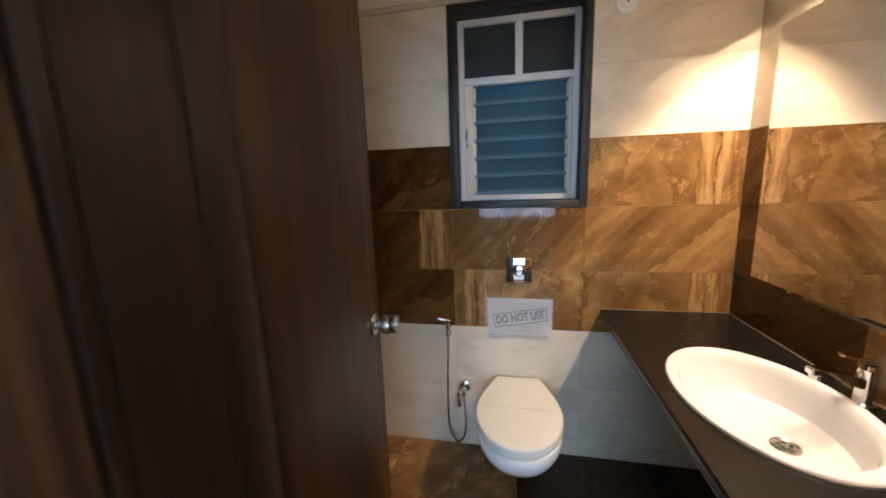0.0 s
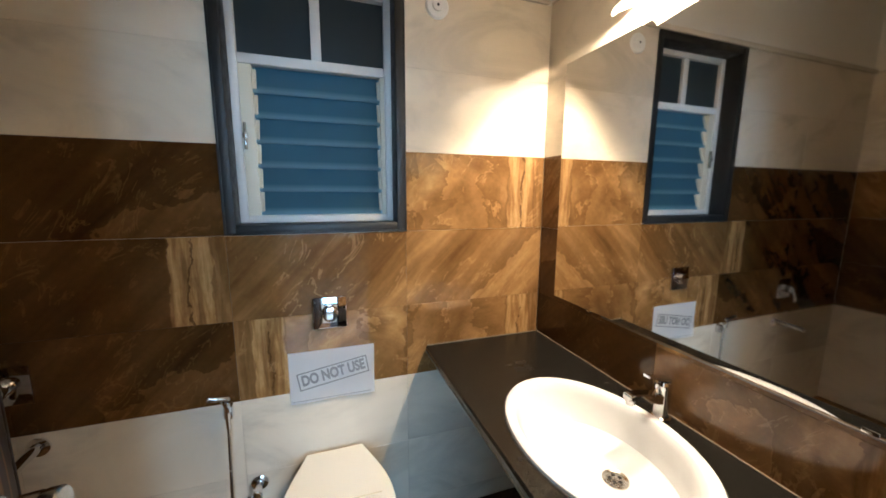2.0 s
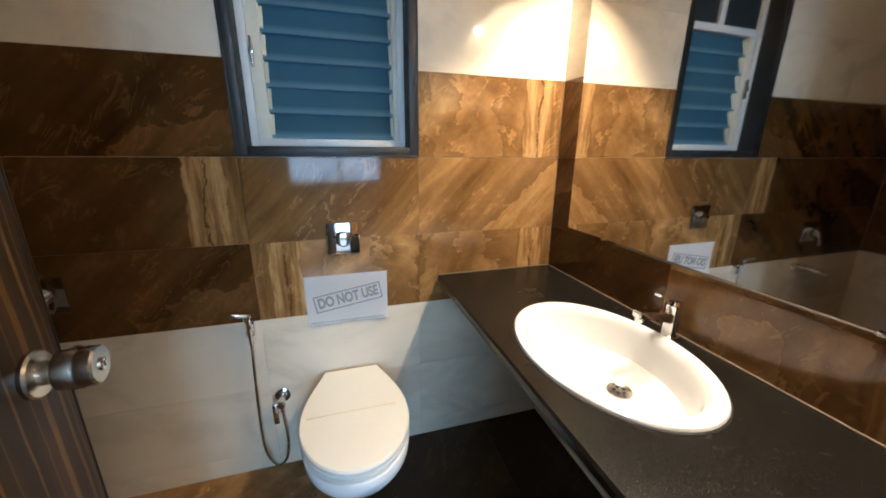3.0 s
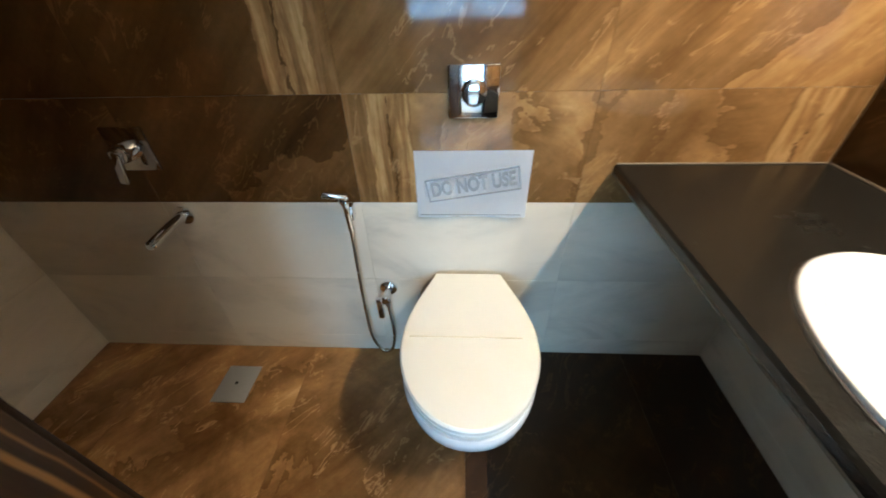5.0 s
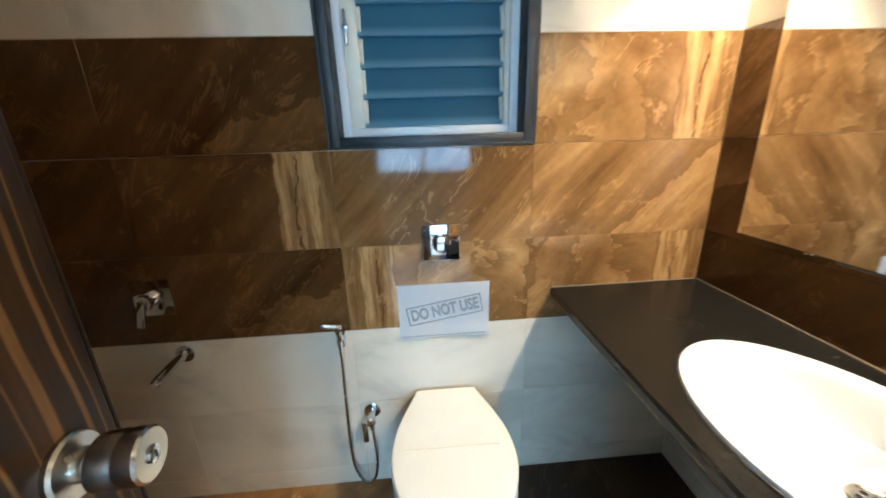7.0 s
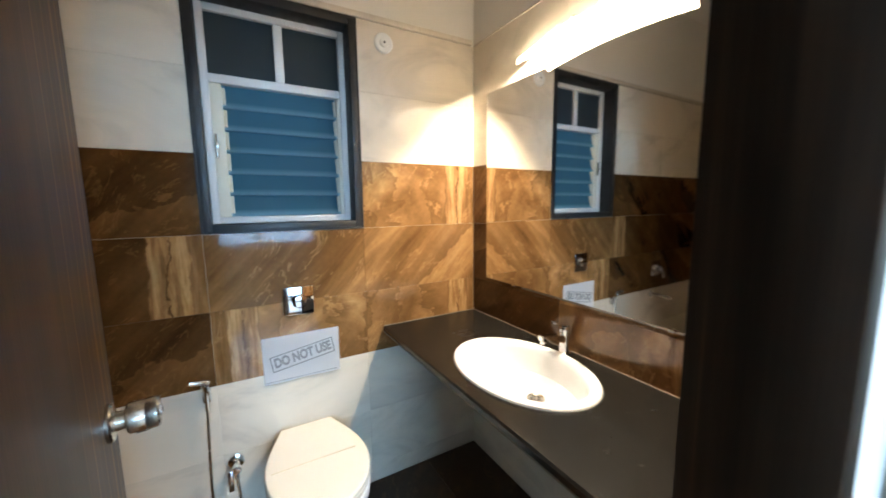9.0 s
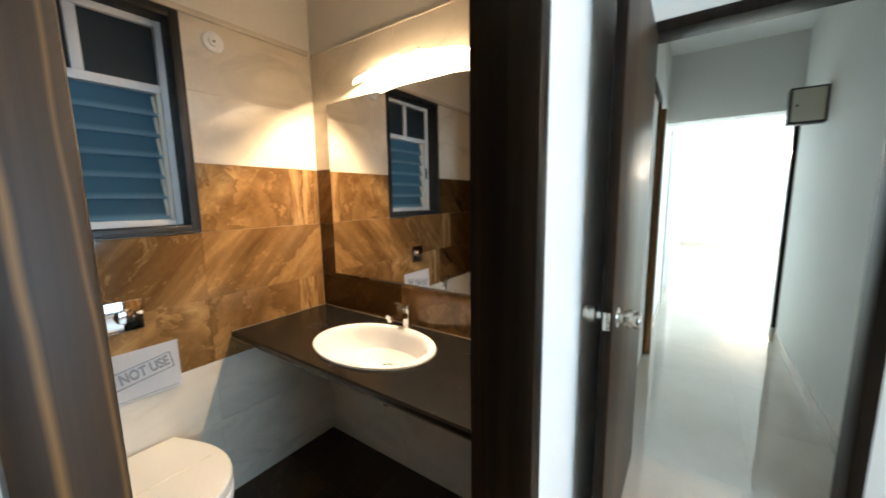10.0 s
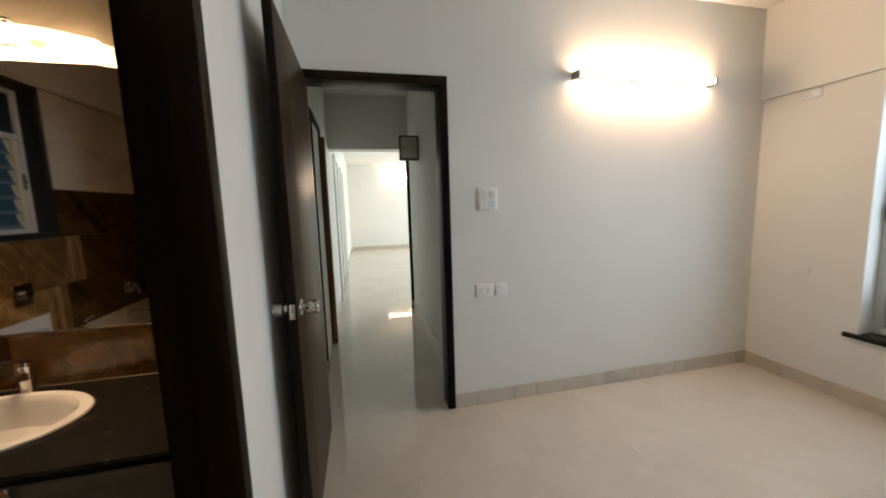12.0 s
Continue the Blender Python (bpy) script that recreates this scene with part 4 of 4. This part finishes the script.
cap = thing("round_wall_cover", "round white plastic cover plate high on the tiles", "cover plate", pose(0.470, YN, 2.062))
part("disc", lathe([(0.043, 0), (0.043, 0.005), (0.038, 0.009), (0.021, 0.010)], TO_SOUTH, 32), M_SWITCH, cap)
part("centre", lathe([(0.020, 0.010), (0.019, 0.016), (0.006, 0.017), (0.0058, 0.013)], TO_SOUTH, 24), M_SWITCH, cap)
part("screw", lathe([(0.0045, 0.0165), (0.0045, 0.0178), (0.001, 0.018)], TO_SOUTH, 12), M_BLACK, cap)

# tile edging along the top of the tiles
trim = tagged(new("trim"), "pale ledge along the top of the bathroom tiles", "trim", kind="structure")
part("ledge", box((XW, YN - 0.014, Z_TOP), (XE - 0.014, YN + W, Z_TOP + 0.024), 0.004), M_PALE, trim)
part("ledge", box((XE - 0.004, YS, Z_TOP), (XE + W, YN - 0.006, Z_TOP + 0.006), 0.002), M_PALE, trim)
part("ledge", box((XW - W, YS, Z_TOP), (XW + 0.006, YN - 0.006, Z_TOP + 0.014), 0.003), M_PALE, trim)

# ---- bedroom ----
tube = thing("tube_light", "lit fluorescent tube light on the bedroom wall", "tube light", pose(BX1, -2.13, 2.20))
part("batten", box((-0.030, -0.545, -0.011), (-0.0005, 0.545, 0.013), 0.004), M_SWITCH, tube, "white metal batten")
part("tube", lathe([(0.014, -0.535), (0.014, 0.535)], Matrix.Translation((-0.062, 0, 0.0)) @ TO_SOUTH, 18), M_TUBE, tube, "glowing fluorescent tube")
for s in (-1, 1):
    part("end_holder", box((-0.080, s * 0.548 - 0.013, -0.022), (-0.0005, s * 0.548 + 0.013, 0.022), 0.005), M_PLASTIC, tube, "grey end holder")
part("starter", lathe([(0.013, 0), (0.013, 0.045), (0.009, 0.050)], Matrix.Translation((-0.034, 0.02, -0.070)), 16), M_PLASTIC, tube, "grey starter below the batten")


def wall_plate(name, label, category, m, w, h, rockers):
    """Switch or socket plate facing +z of m, w wide along x, h along y."""
    pl = thing(name, label, category, m)
    part("plate", box((-w / 2, -h / 2, 0.0005), (w / 2, h / 2, 0.010), 0.0045), M_SWITCH, pl)
    for x, y, rw, rh, style in rockers:
        if style == "knob":
            part("regulator_knob", lathe([(rw / 2, 0.010), (rw / 2, 0.020), (rw * 0.42, 0.023), (0.002, 0.0235)], Matrix.Translation((x, y, 0)), 20), M_SWITCH, pl)
        elif style == "socket":
            so = part("socket", box((x - rw / 2, y - rh / 2, 0.0101), (x + rw / 2, y + rh / 2, 0.0120), 0.0008, None, 1), M_SWITCH, pl)
            for dx, dy in ((0, 0.012), (-0.009, -0.006), (0.009, -0.006)):
                part("pin_hole", lathe([(0.003, 0.0121), (0.003, 0.0125)], Matrix.Translation((x + dx, y + dy, 0)), 10), M_BLACK, so)
        else:
            part("rocker", box((x - rw / 2, y - rh / 2, 0.0101), (x + rw / 2, y + rh / 2, 0.0135), 0.0012, None, 1), M_SWITCH, pl)
    return pl


FACE_W = Matrix(((0, 0, -1, 0), (-1, 0, 0, 0), (0, 1, 0, 0), (0, 0, 0, 1)))    # plate on a wall that faces west
wall_plate("switch_board", "white switch board with a fan regulator", "switch", Matrix.Translation((BX1, -0.968, 1.411)) @ FACE_W, 0.140, 0.146,
           [(-0.046, 0.033, 0.020, 0.052, "rocker"), (-0.022, 0.033, 0.020, 0.052, "rocker"), (0.030, 0.034, 0.042, 0.042, "knob"), (-0.046, -0.035, 0.020, 0.052, "rocker"), (-0.022, -0.035, 0.020, 0.052, "rocker"), (0.030, -0.035, 0.044, 0.048, "socket")])
wall_plate("socket_plate", "white socket plate low on the bedroom wall", "socket", Matrix.Translation((BX1, -0.935, 0.805)) @ FACE_W, 0.125, 0.088, [(-0.032, 0, 0.040, 0.046, "socket"), (0.030, 0, 0.024, 0.050, "rocker")])
wall_plate("data_plate", "small white outlet plate beside the socket", "socket", Matrix.Translation((BX1, -1.055, 0.805)) @ FACE_W, 0.085, 0.085, [(0, 0, 0.030, 0.034, "rocker")])
FACE_N = Matrix(((-1, 0, 0, 0), (0, 0, 1, 0), (0, 1, 0, 0), (0, 0, 0, 1)))
wall_plate("socket_plate", "white socket plate low on the window wall", "socket", Matrix.Translation((1.330, BY0, 0.83)) @ FACE_N, 0.085, 0.06, [(0, 0, 0.04, 0.034, "socket")])
wall_plate("socket_plate", "white socket plate just under the beam", "socket", Matrix.Translation((1.363, BY0, 2.060)) @ FACE_N, 0.105, 0.06, [(-0.02, 0, 0.04, 0.034, "socket"), (0.03, 0, 0.02, 0.034, "rocker")])
FACE_S = Matrix(((1, 0, 0, 0), (0, 0, -1, 0), (0, 1, 0, 0), (0, 0, 0, 1)))
wall_plate("switch_board", "white switch plate on the corridor wall", "switch", Matrix.Translation((2.02, CY1, 1.40)) @ FACE_S, 0.085, 0.10, [(-0.014, 0, 0.022, 0.05, "rocker"), (0.014, 0, 0.022, 0.05, "rocker")])

bw = tagged(new("window_2"), "wide aluminium bedroom window with horizontal grill bars", "window", kind="structure")
YG = BY0 - 0.155
part("window_sill", box((SX0 - 0.02, BY0 - 0.22, SZ0 - 0.03), (SX1 + 0.066, BY0 + 0.022, SZ0), 0.003), M_GRANITE, bw, "black granite sill")
for x0, x1 in ((SX0, SX0 + 0.045), (SX1 - 0.045, SX1), ((SX0 + SX1) / 2 - 0.03, (SX0 + SX1) / 2 + 0.03)):
    part("window_frame", box((x0, YG - 0.03, SZ0), (x1, YG + 0.035, SZ1), 0.004), M_ALU, bw)
for z0, z1 in ((SZ0, SZ0 + 0.04), (SZ1 - 0.04, SZ1)):
    part("window_frame", box((SX0 + 0.045, YG - 0.028, z0), (SX1 - 0.045, YG + 0.033, z1), 0.004), M_ALU, bw)
for x0, x1 in ((SX0 + 0.045, (SX0 + SX1) / 2 - 0.03), ((SX0 + SX1) / 2 + 0.03, SX1 - 0.045)):
    pn = part("pane", box((x0, YG - 0.003, SZ0 + 0.04), (x1, YG + 0.003, SZ1 - 0.04)), M_GLASS, bw)
    pn.visible_shadow = False
for k in range(9):
    z = SZ0 + 0.10 + k * 0.165
    part("grill_bar", box((SX0, YG - 0.060, z), (SX1, YG - 0.050, z + 0.012), 0.002), M_BLACK, bw, "black grill bar")
part("catch", box((SX1 - 0.034, YG + 0.035, 1.20), (SX1 - 0.014, YG + 0.052, 1.30), 0.003), M_BLACK, bw)

sk = tagged(new("baseboard"), "beige tile skirting along the walls", "skirting", kind="structure")


def skirt(lo, hi):
    part("skirting_tile", box(lo, hi, 0.002, None, 1), M_SKIRT, sk)


SK, ST = 0.10, 0.010
y = BDY0 - FW
while y > BY0 + 0.02:
    y2 = max(BY0, y - 0.6)
    skirt((BX1 - ST, y2 + 0.001, 0), (BX1 - 0.0003, y, SK))
    y = y2
x = BX1 - ST
while x > BX0 + 0.02:
    x2 = max(BX0, x - 0.6)
    skirt((x2 + 0.001, BY0 + 0.0003, 0), (x, BY0 + ST, SK))
    x = x2
for x0, x1 in ((BX1 + 0.14, 2.12), (2.122, KX0 - 0.052)):
    skirt((x0, CY1 - ST, 0), (x1, CY1 - 0.0003, SK))
for k in range(4):
    x0 = BX1 + 0.14 + k * 0.58
    skirt((x0, CY0 + 0.0003, 0), (x0 + 0.578, CY0 + ST, SK))
for k in range(12):
    skirt((KX1 + 0.054 + k * 0.7, CY1 - ST, 0), (KX1 + 0.752 + k * 0.7, CY1 - 0.0003, SK))
for k in range(7):
    skirt((LX1 - ST, LY0 + k * 0.62, 0), (LX1 - 0.0003, LY0 + k * 0.62 + 0.618, SK))

# ---- corridor and living room things ----
dbox = thing("wall_box", "dark-rimmed cream electrical box high on the corridor wall", "electrical box", pose(3.36, CY0, 2.0))
part("case", box((-0.05, 0.0005, -0.125), (0.05, 0.20, 0.125), 0.004), M_BLACK, dbox, "dark case")
part("cover", box((-0.056, 0.014, -0.110), (-0.0505, 0.186, 0.110), 0.002), M_CLIP, dbox, "cream front cover")
part("cover_latch", lathe([(0.008, 0), (0.008, 0.006), (0.003, 0.007)], Matrix.Translation((-0.056, 0.16, 0.0)) @ TO_WEST, 14), M_BLACK, dbox)
post = tagged(new("trim_post"), "dark wooden edge post on a pale base", "trim", kind="structure")
part("post", box((4.10, CY0 - 0.05, 0.13), (4.15, CY0 + 0.035, 2.10), 0.003), M_FRAME, post)
part("base_block", box((4.095, CY0 - 0.055, 0.0), (4.155, CY0 + 0.04, 0.13), 0.003), M_SKIRT, post)
tube2 = copy_thing(tube, pose(LX1, -1.45, 2.36))
tagged(tube2, "lit fluorescent tube light on the far living room wall", "tube light")
for x in (4.9, 6.6):
    dfr = tagged(new("door_frame_far"), "pale far door frame on the living room wall", "door frame", kind="structure")
    part("jamb", box((x, CY1 - 0.03, 0), (x + 0.06, CY1 - 0.0005, 2.1), 0.003), M_SWITCH, dfr)
    part("jamb", box((x + 0.85, CY1 - 0.03, 0), (x + 0.91, CY1 - 0.0005, 2.1), 0.003), M_SWITCH, dfr)
    part("head", box((x, CY1 - 0.03, 2.1), (x + 0.91, CY1 - 0.0005, 2.16), 0.003), M_SWITCH, dfr)

# ---- tiles of walls and floors ----
tile_meshes = {}


def tile(parent, w, h, mat, m, thick=TT):
    """One tile, centred, its face up +z of m."""
    gap = 0.0003 if mat is M_FLOOR else 0.0005
    key = (round(w, 4), round(h, 4), mat.name, thick)
    if key not in tile_meshes:
        tile_meshes[key] = finish("tile", box((-w / 2 + gap / 2, -h / 2 + gap / 2, -thick), (w / 2 - gap / 2, h / 2 - gap / 2, 0), 0.0004 if mat is M_FLOOR else 0.0006, None, 1), mat, False)
    ob = new("tile", tile_meshes[key])
    ob.parent = parent
    ob.matrix_basis = m
    return ob


def cuts(a, b, step):
    """Edges from a towards b, a full step each, the last one cut."""
    out, s = [a], 1 if b > a else -1
    while abs(b - out[-1]) > step + 1e-6:
        out.append(out[-1] + s * step)
    return out + [b]


ROWS_Z = [0.0, 0.082, 0.376, Z_BROWN, 0.964, 1.258, Z_CREAM, 1.846, Z_TOP]
rng = random.Random(4)
# columns 2 and 3 take the prints with shade in their tone
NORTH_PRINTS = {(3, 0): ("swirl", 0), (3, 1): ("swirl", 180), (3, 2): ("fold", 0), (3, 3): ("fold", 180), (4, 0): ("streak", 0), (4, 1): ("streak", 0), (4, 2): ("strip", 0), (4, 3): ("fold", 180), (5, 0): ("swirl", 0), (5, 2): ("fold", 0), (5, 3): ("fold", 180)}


def tile_wall(wall, edges, frame_m, skip=None, prints=None):
    """Rows of tiles; edges run along the wall, frame_m turns (along, up, out) into the world."""
    for r, (z0, z1) in enumerate(zip(ROWS_Z, ROWS_Z[1:])):
        for c, (a, b) in enumerate(zip(edges, edges[1:])):
            a0, a1 = min(a, b), max(a, b)
            spans = skip(r, a0, a1) if skip else [(a0, a1)]
            for s0, s1 in spans:
                if s1 - s0 < 0.01:
                    continue
                if 3 <= r <= 5:
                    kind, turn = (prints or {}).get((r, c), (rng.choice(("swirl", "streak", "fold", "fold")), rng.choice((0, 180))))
                    mat = {"swirl": M_SWIRL, "streak": M_STREAK, "fold": M_FOLD_SHADED, "strip": M_STRIP_SHADED}[kind]
                else:
                    mat, turn = (M_PALE if r < 3 else M_UPPER), rng.choice((0, 180))
                tile(wall, s1 - s0, z1 - z0, mat, frame_m @ Matrix.Translation(((s0 + s1) / 2, (z0 + z1) / 2, 0)) @ Matrix.Rotation(radians(turn), 4, "Z"))


ON_NORTH = Matrix(((1, 0, 0, 0), (0, 0, -1, YN), (0, 1, 0, 0), (0, 0, 0, 1)))
ON_SOUTH = Matrix(((-1, 0, 0, 0), (0, 0, 1, YS), (0, 1, 0, 0), (0, 0, 0, 1)))
ON_EAST = Matrix(((0, 0, -1, XE), (-1, 0, 0, 0), (0, 1, 0, 0), (0, 0, 0, 1)))
ON_WEST = Matrix(((0, 0, 1, XW), (1, 0, 0, 0), (0, 1, 0, 0), (0, 0, 0, 1)))
tile_wall(wall_north, [XE, WX1 + 0.003, WX0 - 0.003, WX0 - 0.003 - TW, XW], ON_NORTH, lambda r, a, b: [] if r >= 5 and a < 0.0 < b else [(a, b)], NORTH_PRINTS)
tile_wall(wall_east, [-e for e in cuts(YN, YS, TW)], ON_EAST)
tile_wall(wall_west, cuts(YN, YS, TW), ON_WEST)
DO0, DO1 = -(DX1 + FW), -(DX0 - 0.020)
tile_wall(wall_between, [-XE, -XE + 0.53, DO1, DO1 + TW, -XW], ON_SOUTH, lambda r, a, b: [] if a >= DO0 - 0.01 and b <= DO1 + 0.01 and r < 7 else [(a, b)])


def tile_floor(parent, xs, ys, mat):
    for x0, x1 in zip(xs, xs[1:]):
        for y0, y1 in zip(ys, ys[1:]):
            tile(parent, abs(x1 - x0), abs(y1 - y0), mat, pose((x0 + x1) / 2, (y0 + y1) / 2, 0, 0, 0, rng.choice((0, 180))), 0.003)


tile_floor(floor_bathroom, [XW, -1.151, -0.551, 0.049], [YN, 1.06, 0.46, 0.243], M_BFLOOR)
# tiles by toilet and counter, their shadow painted into the darker print
tile_floor(floor_bathroom, [0.049, 0.649, XE], [YN, 1.06, 0.46, 0.243], M_BFLOOR_SHADED)
tile_floor(floor, [BX0 + k * 0.6 for k in range(6)] + [BX1 + 0.06], cuts(0.238, BY0, 0.6), M_FLOOR)
tile_floor(floor, [BX1 + 0.06 + 0.6 * k for k in range(5)], cuts(CY1 + 0.005, CY0, 0.6), M_FLOOR)
tile_floor(floor, cuts(BX1 + 2.46, LX1, 0.8), cuts(CY1 + 0.005, LY0, 0.8), M_FLOOR)
